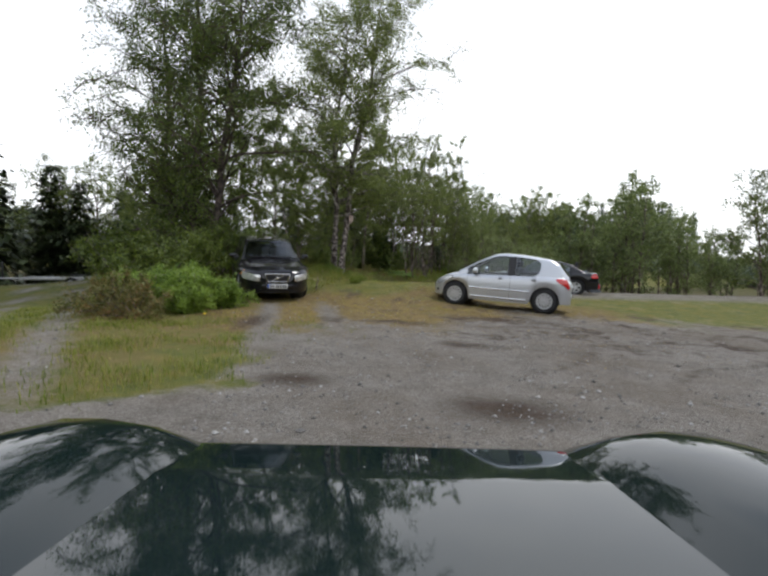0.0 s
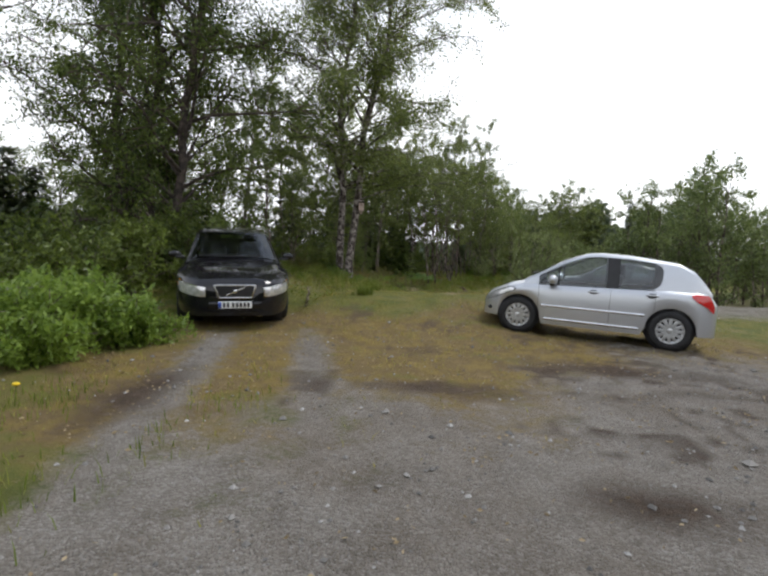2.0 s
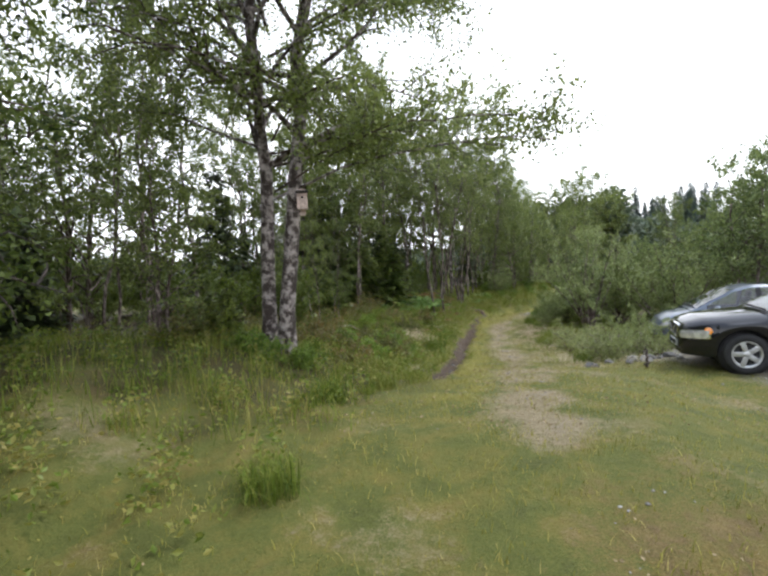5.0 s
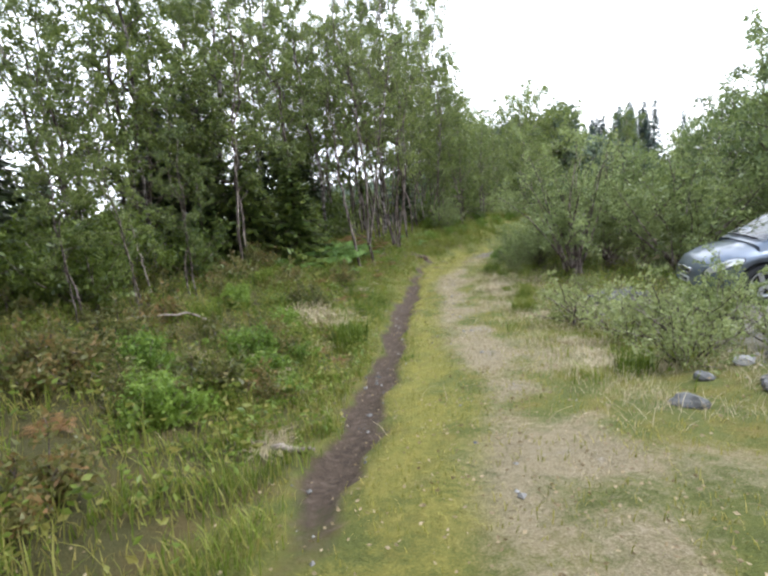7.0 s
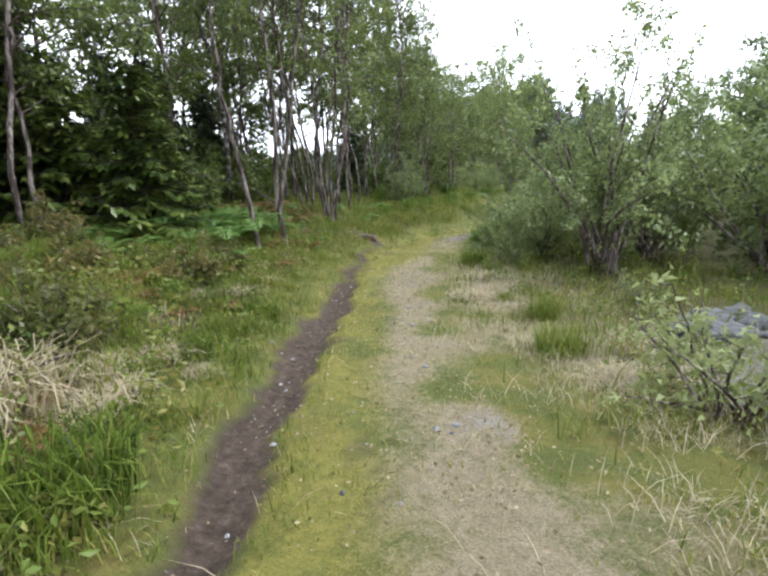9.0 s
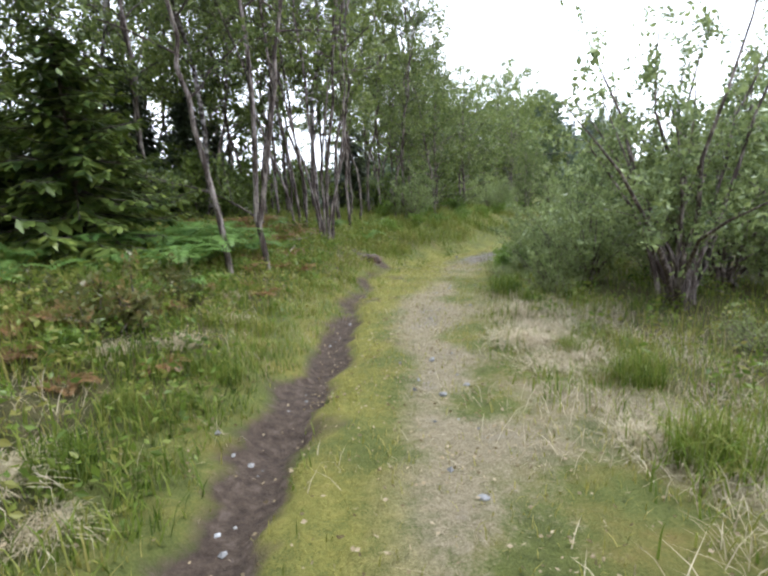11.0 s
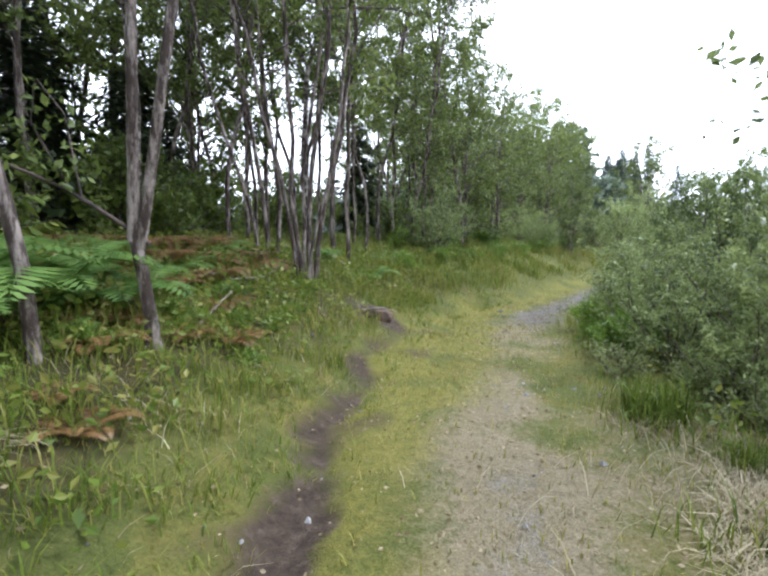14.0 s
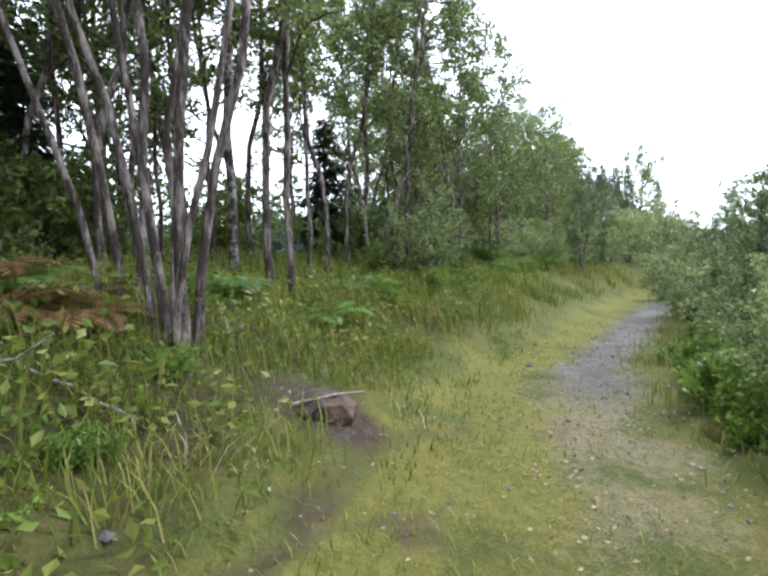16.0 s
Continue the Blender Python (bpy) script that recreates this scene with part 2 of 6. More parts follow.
def sheet(name, xs, ys, material):
    gx, gy = np.meshgrid(xs, ys)
    gz = land(gx, gy)
    nx, ny = len(xs), len(ys)
    v = np.stack([gx.ravel(), gy.ravel(), gz.ravel()], 1)
    i = (np.arange(ny - 1)[:, None] * nx + np.arange(nx - 1)[None]).ravel()
    f = np.stack([i, i + 1, i + nx + 1, i + nx], 1)
    me = bpy.data.meshes.new(name)
    me.from_pydata(v.tolist(), [], f.tolist())
    me.polygons.foreach_set("use_smooth", [True] * len(f))
    me.materials.append(material)
    return new(name, me), v


def cover(x, y):
    """How much gravel, bare soil, dry grass and moss lie at a place."""
    left = track_x(y) - x
    n1, n2, n3 = wave(x, y, 3.5, 11), wave(x, y, 1.2, 12), wave(x, y, 0.5, 13)
    rag = 0.5 * n1 + 0.3 * n2 + 0.15 * n3
    edge_left = np.interp(y, [-30, 2.2, 3.6, 4.6, 6.8, 10, 12.5, 15], [-4.4, -4.2, -2.9, -1.5, -1.8, -1.6, -0.9, 0.2])
    yard = step(-0.6, 0.6, x - edge_left + 0.7 * rag) * (1 - step(6.4, 11.0, y + 1.2 * rag - 1.25 * np.clip(x - 0.5, 0, 3.2)))
    two = np.exp(-((x + 1.75 + 0.2 * (y - 7)) / 0.30) ** 2) + np.exp(-((x + 0.45 + 0.2 * (y - 7)) / 0.30) ** 2)
    yard = np.maximum(yard, two * step(5, 6.5, y) * (1 - step(11, 14, y)) * 0.85)
    way = x + 4.9 + 0.576 * (y - 7.1)
    lane = np.exp(-((way / 0.42) ** 2)) + np.exp(-(((way + 1.75) / 0.42) ** 2))
    yard = np.maximum(yard, lane * step(2, 5, y) * (1 - step(20, 26, y)) * 0.75)
    back = step(4.2, 5.6, x + 0.4 * rag) * step(16, 19, y) * (1 - step(26.5, 28.5, y + 0.4 * rag)) * 0.7
    wheel = np.exp(-((left + 0.5 + 0.1 * n2) / 0.45) ** 2) * step(15, 18, y)
    gravel = np.clip(np.maximum(np.maximum(yard, back), wheel * np.clip(0.08 + 0.28 * n2 + 0.18 * n3, 0, 0.5)), 0, 1)
    gravel = np.maximum(gravel, 0.9 * np.exp(-(((x + 7.6) / 1.3) ** 2) - ((y - 27.6) / 1.4) ** 2))
    stony = np.exp(-((left + 0.75) / 0.5) ** 2) * step(34.5, 36, y) * (1 - step(41, 44, y))
    gravel = np.maximum(gravel, 0.85 * stony)
    spot = np.zeros_like(x)
    for cx, cy, rx, ry in ((1.35, 7.4, 0.55, 0.35), (1.2, 4.2, 0.75, 0.5), (-0.9, 4.9, 0.5, 0.35), (0.4, 9.5, 0.9, 0.35), (-2.4, 8.9, 0.35, 1.2), (2.6, 11.0, 1.3, 0.5)):
        spot = np.maximum(spot, np.exp(-(((x - cx) / rx) ** 2 + ((y - cy) / ry) ** 2)))
    curve = np.abs(np.hypot(x - 7.5, y - 3.0) - 6.2 - 0.3 * n1)
    spot = np.maximum(spot, 0.75 * np.exp(-(curve / 0.2) ** 2) * step(3, 6, y) * (0.7 + 0.4 * n3))
    curve = np.abs(np.hypot(x - 7.5, y - 3.0) - 4.7 - 0.3 * n1)
    spot = np.maximum(spot, 0.7 * np.exp(-(curve / 0.2) ** 2) * step(3, 6, y) * (0.7 + 0.4 * n3))
    curve = np.abs(y - 9.6 - 0.12 * x - 0.35 * n1)
    spot = np.maximum(spot, 0.6 * np.exp(-(curve / 0.22) ** 2) * step(0.5, 2.5, x))
    soil = np.clip(np.maximum(rut_amount(x, y) * 1.05, 0.8 * spot), 0, 1)
    soil = np.maximum(soil, 1.2 * np.exp(-(((x - 3.76) / 0.34) ** 2 + ((y - 34.82) / 0.34) ** 2)))
    patch = step(0.25, 0.75, wave(x, y, 1.7, 51) * 0.7 + wave(x, y, 0.5, 52) * 0.5) * step(7.0, 9.0, y) * (1 - step(14, 17, y)) * step(-3, -1, x) * (1 - step(3.5, 6, x))
    soil = np.maximum(soil, 0.55 * patch)
    churned = step(0.0, 0.7, wave(x, y, 1.5, 55) * 0.6 + wave(x, y, 0.45, 56) * 0.5) * step(0.3, 1.6, x) * step(6.0, 8.0, y) * (1 - step(13.5, 15.5, y))
    soil = np.maximum(soil, 0.66 * churned)
    bare = step(0.3, 0.9, wave(x, y, 1.1, 53) * 0.7 + wave(x, y, 0.4, 54) * 0.5) * np.exp(-((left - 0.3) / 1.0) ** 2) * step(22, 26, y) * (1 - step(37, 40, y))
    soil = np.maximum(soil, 0.5 * bare)
    dry = np.clip(np.clip(0.8 + 0.3 * n2, 0, 1) * wheel * (1 - stony) + 0.12 * step(8.0, 10.5, y) * (1 - step(15, 17.5, y)) * step(-5, -1, x) + np.clip(0.3 + 0.4 * n1, 0, 0.6) * np.exp(-((left + 1.9) / 0.8) ** 2) * step(20, 23, y) * (1 - step(31, 34, y)) + 0.25 * n1 + 0.15 * n2, 0, 1)
    moss = np.clip(np.exp(-((left - 0.35) / 0.5) ** 2) * step(16, 20, y) * np.clip(0.75 + 0.35 * n2 + 0.25 * n3, 0.2, 1) + np.exp(-((left) / 1.3) ** 2) * step(31, 34, y) * (1 - 0.7 * step(37, 40, y)) * np.clip(0.35 + 0.4 * n2, 0.05, 0.7), 0, 1)
    return gravel, soil, dry, moss


def bare_edge(x, y):
    """How much of the worn brown margin between yard and grass lies at a place."""
    rag = 0.6 * wave(x, y, 2.6, 41) + 0.4 * wave(x, y, 0.9, 42) + 0.25 * wave(x, y, 0.35, 43)
    a = step(5.2, 9.5, y + rag) * (1 - step(12.8, 15.8, y + 0.8 * rag - 1.5 * step(0.0, 1.5, x))) * step(-6, -2, x + rag) * (1 - step(5, 9, x))
    b = step(-7, -4.5, x + rag) * (1 - step(-3.4, -1.5, x + rag)) * step(2, 4, y) * (1 - step(10, 13, y)) * 0.6
    return np.clip(np.maximum(a, b) * (0.9 + 0.45 * rag), 0, 1)


def wood_floor(x, y):
    """Where rank growth and leaf mould hide the turf."""
    left = track_x(y) - x
    a = step(0.9, 1.9, left + 0.25 * wave(x, y, 0.9, 61)) * step(16, 20, y + wave(x, y, 1.5, 62)) * (1 - 0.75 * step(36, 40, y))
    b = step(1.7, 2.8, -left + 0.3 * wave(x, y, 0.9, 63)) * step(23, 26, y) * 0.7
    return np.clip(np.maximum(a, b), 0, 1)


def ground_material():
    m, t, b = nodes("ground_cover")
    a = t.nodes.new("ShaderNodeVertexColor")
    a.layer_name = "cover"
    e = t.nodes.new("ShaderNodeVertexColor")
    e.layer_name = "margin"
    s = t.nodes.new("ShaderNodeSeparateColor")
    t.links.new(a.outputs["Color"], s.inputs[0])
    s2 = t.nodes.new("ShaderNodeSeparateColor")
    t.links.new(e.outputs["Color"], s2.inputs[0])
    big, mid, fine, grit = (noise_node(t, k, 7.0, 0.68) for k in (0.45, 2.6, 14.0, 75.0))
    vor = t.nodes.new("ShaderNodeTexVoronoi")
    vor.inputs["Scale"].default_value = 75.0
    c = t.nodes.new("ShaderNodeTexCoord")
    t.links.new(c.outputs["Object"], vor.inputs["Vector"])
    stones = t.nodes.new("ShaderNodeSeparateColor")
    t.links.new(vor.outputs["Color"], stones.inputs[0])
    gravel = ramp(t, mid, [(0.3, (0.165, 0.138, 0.108)), (0.5, (0.27, 0.237, 0.198)), (0.72, (0.36, 0.325, 0.28))])
    gravel = blend(t, 0.42, gravel, ramp(t, stones.outputs[0], [(0.0, (0.07, 0.062, 0.053)), (0.55, (0.21, 0.196, 0.175)), (0.86, (0.34, 0.325, 0.30)), (0.98, (0.42, 0.41, 0.39))]))
    gravel = blend(t, maths(t, "MULTIPLY", ramp(t, big, [(0.45, (0, 0, 0)), (0.62, (1, 1, 1))]), 0.42), gravel, ramp(t, fine, [(0.3, (0.09, 0.065, 0.042)), (0.7, (0.21, 0.16, 0.105))]))
    soil = ramp(t, fine, [(0.3, (0.035, 0.024, 0.017)), (0.55, (0.085, 0.06, 0.042)), (0.78, (0.17, 0.13, 0.10))])
    grass = ramp(t, mid, [(0.28, (0.045, 0.065, 0.01)), (0.45, (0.095, 0.12, 0.02)), (0.6, (0.18, 0.16, 0.035)), (0.75, (0.24, 0.16, 0.055))])
    grass = blend(t, 0.4, grass, ramp(t, grit, [(0.3, (0.02, 0.026, 0.006)), (0.75, (0.26, 0.23, 0.08))]))
    brown = ramp(t, mid, [(0.28, (0.12, 0.11, 0.026)), (0.42, (0.24, 0.165, 0.042)), (0.55, (0.125, 0.085, 0.05)), (0.72, (0.32, 0.225, 0.11))])
    brown = blend(t, 0.5, brown, ramp(t, grit, [(0.3, (0.06, 0.04, 0.016)), (0.55, (0.21, 0.155, 0.055)), (0.8, (0.48, 0.38, 0.20))]))
    dry = blend(t, 0.5, ramp(t, fine, [(0.28, (0.13, 0.10, 0.05)), (0.5, (0.24, 0.19, 0.10)), (0.78, (0.38, 0.31, 0.20))]), ramp(t, grit, [(0.3, (0.08, 0.06, 0.03)), (0.75, (0.48, 0.41, 0.28))]))
    moss = blend(t, 0.45, ramp(t, fine, [(0.3, (0.105, 0.108, 0.018)), (0.7, (0.33, 0.27, 0.06))]), ramp(t, grit, [(0.3, (0.04, 0.055, 0.008)), (0.75, (0.34, 0.31, 0.08))]))

    def edge(mask, soft=0.5):
        k = maths(t, "ADD", mask, maths(t, "MULTIPLY", maths(t, "SUBTRACT", fine, 0.5), soft))
        k = maths(t, "ADD", k, maths(t, "MULTIPLY", maths(t, "SUBTRACT", mid, 0.5), soft))
        k = maths(t, "ADD", k, maths(t, "MULTIPLY", maths(t, "SUBTRACT", grit, 0.5), soft * 0.6))
        return ramp(t, k, [(0.25, (0, 0, 0)), (0.75, (1, 1, 1))])

    col = blend(t, edge(s.outputs[2], 0.9), grass, dry)
    col = blend(t, maths(t, "MULTIPLY", edge(a.outputs["Alpha"], 0.8), 0.85), col, moss)
    floor = blend(t, 0.5, ramp(t, mid, [(0.3, (0.03, 0.032, 0.010)), (0.5, (0.065, 0.06, 0.02)), (0.7, (0.12, 0.08, 0.035))]), ramp(t, grit, [(0.3, (0.015, 0.014, 0.006)), (0.75, (0.14, 0.11, 0.05))]))
    col = blend(t, maths(t, "MULTIPLY", edge(s2.outputs[1], 0.9), 0.85), col, floor)
    col = blend(t, edge(s2.outputs[0], 0.9), col, brown)
    col = blend(t, edge(s.outputs[0], 0.8), col, gravel)
    col = blend(t, edge(s.outputs[1], 0.6), col, soil)
    t.links.new(col, b.inputs["Base Color"])
    t.links.new(ramp(t, mid, [(0.3, (0.75,) * 3), (0.7, (0.98,) * 3)]), b.inputs["Roughness"])
    b.inputs["Specular IOR Level"].default_value = 0.2
    h = maths(t, "ADD", maths(t, "MULTIPLY", fine, 0.8), maths(t, "MULTIPLY", maths(t, "MULTIPLY", vor.outputs["Distance"], s.outputs[0]), -0.6))
    h = maths(t, "ADD", h, maths(t, "MULTIPLY", grit, 0.3))
    bump(t, b, h, 1.0, 0.045)
    return m


GX = grid_lines([(-400, -100, 30), (-100, -30, 5), (-30, -10, 1.0), (-10, -5, 0.3), (-5, 8, 0.14), (8, 14, 0.3), (14, 40, 1.3), (40, 120, 8), (120, 400, 35)])
GY = grid_lines([(-300, -60, 30), (-60, -8, 4), (-8, 0, 0.5), (0, 14, 0.16), (14, 38, 0.14), (38, 50, 0.4), (50, 90, 2), (90, 160, 10), (160, 500, 40)])
ground, gv = sheet("ground", GX, GY, ground_material())
tagged(ground, "gravel yard, grassy verge and rutted forest track", "ground", kind="structure")
layer = ground.data.color_attributes.new("cover", "FLOAT_COLOR", "POINT")
layer.data.foreach_set("color", np.stack(cover(gv[:, 0], gv[:, 1]), 1).astype(np.float32).ravel())

layer = ground.data.color_attributes.new("margin", "FLOAT_COLOR", "POINT")
worn = bare_edge(gv[:, 0], gv[:, 1])
layer.data.foreach_set("color", np.stack([worn, wood_floor(gv[:, 0], gv[:, 1]), worn * 0, worn * 0 + 1], 1).astype(np.float32).ravel())


def soup(name, verts, faces, material, parent=None, smooth=False):
    """One mesh object from arrays; faces is a list of index arrays."""
    me = bpy.data.meshes.new(name)
    allf = []
    for f in faces:
        allf += f.tolist()
    me.from_pydata(np.asarray(verts).tolist(), [], allf)
    if smooth:
        me.polygons.foreach_set("use_smooth", [True] * len(allf))
    me.materials.append(material)
    ob = new(name, me)
    if parent:
        ob.parent = parent
    return ob


def thing(name, x, y, z=None, turn=0.0):
    ob = new(name)
    ob.empty_display_size = 0.3
    ob.matrix_basis = pose(x, y, float(land(x, y)) if z is None else z, 0, 0, turn)
    return ob


def part(name, bm, material, parent, label="", smooth=True):
    me = bpy.data.meshes.new(name)
    bm.to_mesh(me)
    bm.free()
    if smooth:
        me.polygons.foreach_set("use_smooth", [True] * len(me.polygons))
    me.materials.append(material)
    ob = new(name, me)
    ob.parent = parent
    if label:
        ob["label"] = label
    return ob


# ---------------------------------------------------------------- plants


def tubes(paths, most=8):
    """Tapered tubes along paths of (points, radii): vertices and quads; thin ones have fewer sides."""
    vs, fs, n0 = [], [], 0
    for pts, rad in paths:
        pts, rad = np.asarray(pts), np.asarray(rad)
        if rad[0] < 0.013 and len(pts) > 2:
            keep = [0, len(pts) - 1] if rad[0] < 0.0075 and len(pts) < 5 else [0, len(pts) // 2, len(pts) - 1]
            pts, rad = pts[keep], rad[keep]
        sides = min(most, 3 if rad[0] < 0.012 else 5 if rad[0] < 0.03 else 8)
        ang = np.linspace(0, 2 * np.pi, sides, endpoint=False)
        tan = np.gradient(pts, axis=0)
        tan /= np.linalg.norm(tan, axis=1)[:, None] + 1e-9
        ref = np.where(np.abs(tan[:, 2:3]) > 0.9, [[1.0, 0, 0]], [[0, 0, 1.0]])
        u = np.cross(ref, tan)
        u /= np.linalg.norm(u, axis=1)[:, None] + 1e-9
        w = np.cross(tan, u)
        ring = pts[:, None] + rad[:, None, None] * (np.cos(ang)[None, :, None] * u[:, None] + np.sin(ang)[None, :, None] * w[:, None])
        vs.append(ring.reshape(-1, 3))
        k = len(pts)
        a = (np.arange(k - 1)[:, None] * sides + np.arange(sides)[None]).ravel()
        b = (np.arange(k - 1)[:, None] * sides + (np.arange(sides)[None] + 1) % sides).ravel()
        fs.append(np.stack([a, b, b + sides, a + sides], 1) + n0)
        n0 += k * sides
    return np.concatenate(vs), fs


def leaves(rng, centres, size, squash=0.55, flat=0.0, simple=False):
    """A small pointed leaf at each centre, turned at random and bent along its rib."""
    n = len(centres)
    d = rng.normal(size=(n, 3))
    d[:, 2] *= 1 - flat
    d /= np.linalg.norm(d, axis=1)[:, None]
    e = rng.normal(size=(n, 3))
    e = np.cross(d, e)
    e /= np.linalg.norm(e, axis=1)[:, None] + 1e-9
    s = (size * rng.uniform(0.6, 1.35, n))[:, None]
    if simple:
        v = np.stack([centres - d * s - e * s * squash * 0.8, centres + d * s * 1.1, centres - d * s * 0.7 + e * s * squash * 1.1], 1)
        return v.reshape(-1, 3), [np.arange(n)[:, None] * 3 + np.array([[0, 1, 2]])]
    up = np.cross(d, e) * s * 0.14
    v = np.stack([centres - d * s, centres + e * s * squash + up, centres + d * s, centres - e * s * squash + up], 1)
    i = np.arange(n)[:, None] * 4
    return v.reshape(-1, 3), [i + np.array([[0, 1, 2, 3]])]


def bend(rng, start, way, length, n, wobble, droop):
    """A crooked line of n + 1 points."""
    pts, p, d = [np.array(start, float)], np.array(start, float), np.array(way, float)
    d /= np.linalg.norm(d)
    for k in range(n):
        d = d + rng.normal(size=3) * wobble + np.array([0, 0, -droop * (k + 1) / n])
        d /= np.linalg.norm(d)
        p = p + d * length / n
        pts.append(p.copy())
    return np.array(pts)


def stem_tree(rng, stems, height, radius, spread, bare, limbs, leaf_n, leaf_size, droop=0.12, crown_shape=1.0, twig=0.45, rise=(0.35, 1.1), extra=(), crook=0.034, fluff=1.7):
    """Wood paths and leaf centres of a broadleaved tree. stems: (dx, dy, lean x, lean y, share of height)."""
    wood, spots = [], []
    for sx, sy, lx, ly, share, *from_z in stems:
        h = height * share
        n = 16
        t = np.linspace(0, 1, n)
        wob = np.cumsum(rng.normal(size=(n, 2)) * crook * h / 3, axis=0)
        trunk = np.stack([sx + lx * h * t**1.2 + wob[:, 0] * t, sy + ly * h * t**1.2 + wob[:, 1] * t, h * t - 0.15 * (1 - t)], 1)
        ph = rng.uniform(0, 6.28, 2)
        sway = np.sin(t[:, None] * h * np.array([[1.15, 0.95]]) + ph) * crook * 1.1 * np.minimum(1, t[:, None] * h)
        trunk[:, :2] += sway
        rad = radius * share * (1 - t) ** 0.75 + 0.007
        if from_z:
            trunk[:, 2] += from_z[0] + 0.15 * (1 - t)
        else:
            rad[0] *= 1.35
        wood.append((trunk, rad))
        for k in range(limbs):
            f = bare + (0.97 - bare) * ((k + rng.random()) / limbs) ** 0.9
            p = np.array([np.interp(f, t, trunk[:, j]) for j in range(3)])
            az = k * 2.4 + rng.random() * 0.9
            g = (f - bare) / (1 - bare)
            reach = spread * (0.35 + 0.65 * np.sin(np.pi * min(1, 0.18 + 0.82 * g) ** crown_shape)) * rng.uniform(0.65, 1.15)
            el = rng.uniform(*rise)
            way = np.array([np.cos(az) * np.cos(el), np.sin(az) * np.cos(el), np.sin(el)])
            limb = bend(rng, p, way, reach, 5, 0.16, droop)
            r0 = np.interp(f, t, rad) * 0.5
            wood.append((limb, np.linspace(r0, 0.006, 6)))
            m = max(3, int(reach / 0.32))
            for q in range(m):
                u = rng.uniform(0.25, 1.0)
                base = np.array([np.interp(u * 5, np.arange(6), limb[:, j]) for j in range(3)])
                d = way + rng.normal(size=3) * 0.75
                tw = bend(rng, base, d, twig * reach * rng.uniform(0.4, 0.9) + 0.15, 3, 0.25, droop * 2.5)
                wood.append((tw, np.linspace(r0 * 0.3 + 0.003, 0.003, 4)))
                spots.append(tw)
    for z, az, reach, el, r0 in extra:
        way = np.array([np.cos(az) * np.cos(el), np.sin(az) * np.cos(el), np.sin(el)])
        limb = bend(rng, (0, 0, z), way, reach, 8, 0.07, 0.13)
        wood.append((limb, np.linspace(r0, 0.008, 9)))
        for q in range(int(reach * 5)):
            u = rng.uniform(0.25, 1.0)
            base = np.array([np.interp(u * 8, np.arange(9), limb[:, j]) for j in range(3)])
            tw = bend(rng, base, way + rng.normal(size=3) * 0.6, rng.uniform(0.4, 1.1), 3, 0.25, 0.15)
            wood.append((tw, np.linspace(0.009, 0.003, 4)))
            spots.append(tw)
    # leaves along the twigs
    spots = np.array(spots)
    pick = rng.integers(0, len(spots), leaf_n)
    u = rng.uniform(0.15, 3.0, leaf_n)
    i = np.minimum(u.astype(int), 2)
    w = (u - i)[:, None]
    c = spots[pick, i] * (1 - w) + spots[pick, i + 1] * w + rng.normal(size=(leaf_n, 3)) * leaf_size * fluff
    return wood, c


def broadleaf(name, x, y, seed, height, radius, spread, stems, bare, limbs, leaf_n, leaf_size, label, bark_mat, leaf_mat, simple=True, finest=0.0, **more):
    rng = np.random.default_rng(seed)
    tree = thing(name, x, y)
    wood, c = stem_tree(rng, stems, height, radius, spread, bare, limbs, leaf_n, leaf_size, **more)
    limbs_of = []
    for w in wood:
        if len(w[0]) == 16:
            limbs_of.append([w])
        elif w[1][0] >= 0.022:
            limbs_of[-1 if len(w[0]) == 6 else 0].append(w)
    for paths in limbs_of:
        v, f = tubes(paths)
        soup("trunk", v, f, bark_mat, tree, smooth=True)
    v, f = tubes([w for w in wood if finest <= w[1][0] < 0.022 and len(w[0]) < 16])
    tagged(soup("branchwork", v, f, TWIG_BARK, tree, smooth=True), "thin dark branches and twigs", kind="stuff")
    v, f = leaves(rng, c, leaf_size * (1.2 if simple else 1.0), simple=simple)
    soup("crown", v, f, leaf_mat, tree)
    return tagged(tree, label, "tree")


def stand(ob, x, y, turn, size, tall=1.0):
    """Another of the same kind, turned and scaled."""
    c = copy_thing(ob, pose(x, y, float(land(x, y)) - 0.03, 0, 0, turn))
    c.scale = (size, size, size * tall)
    return c


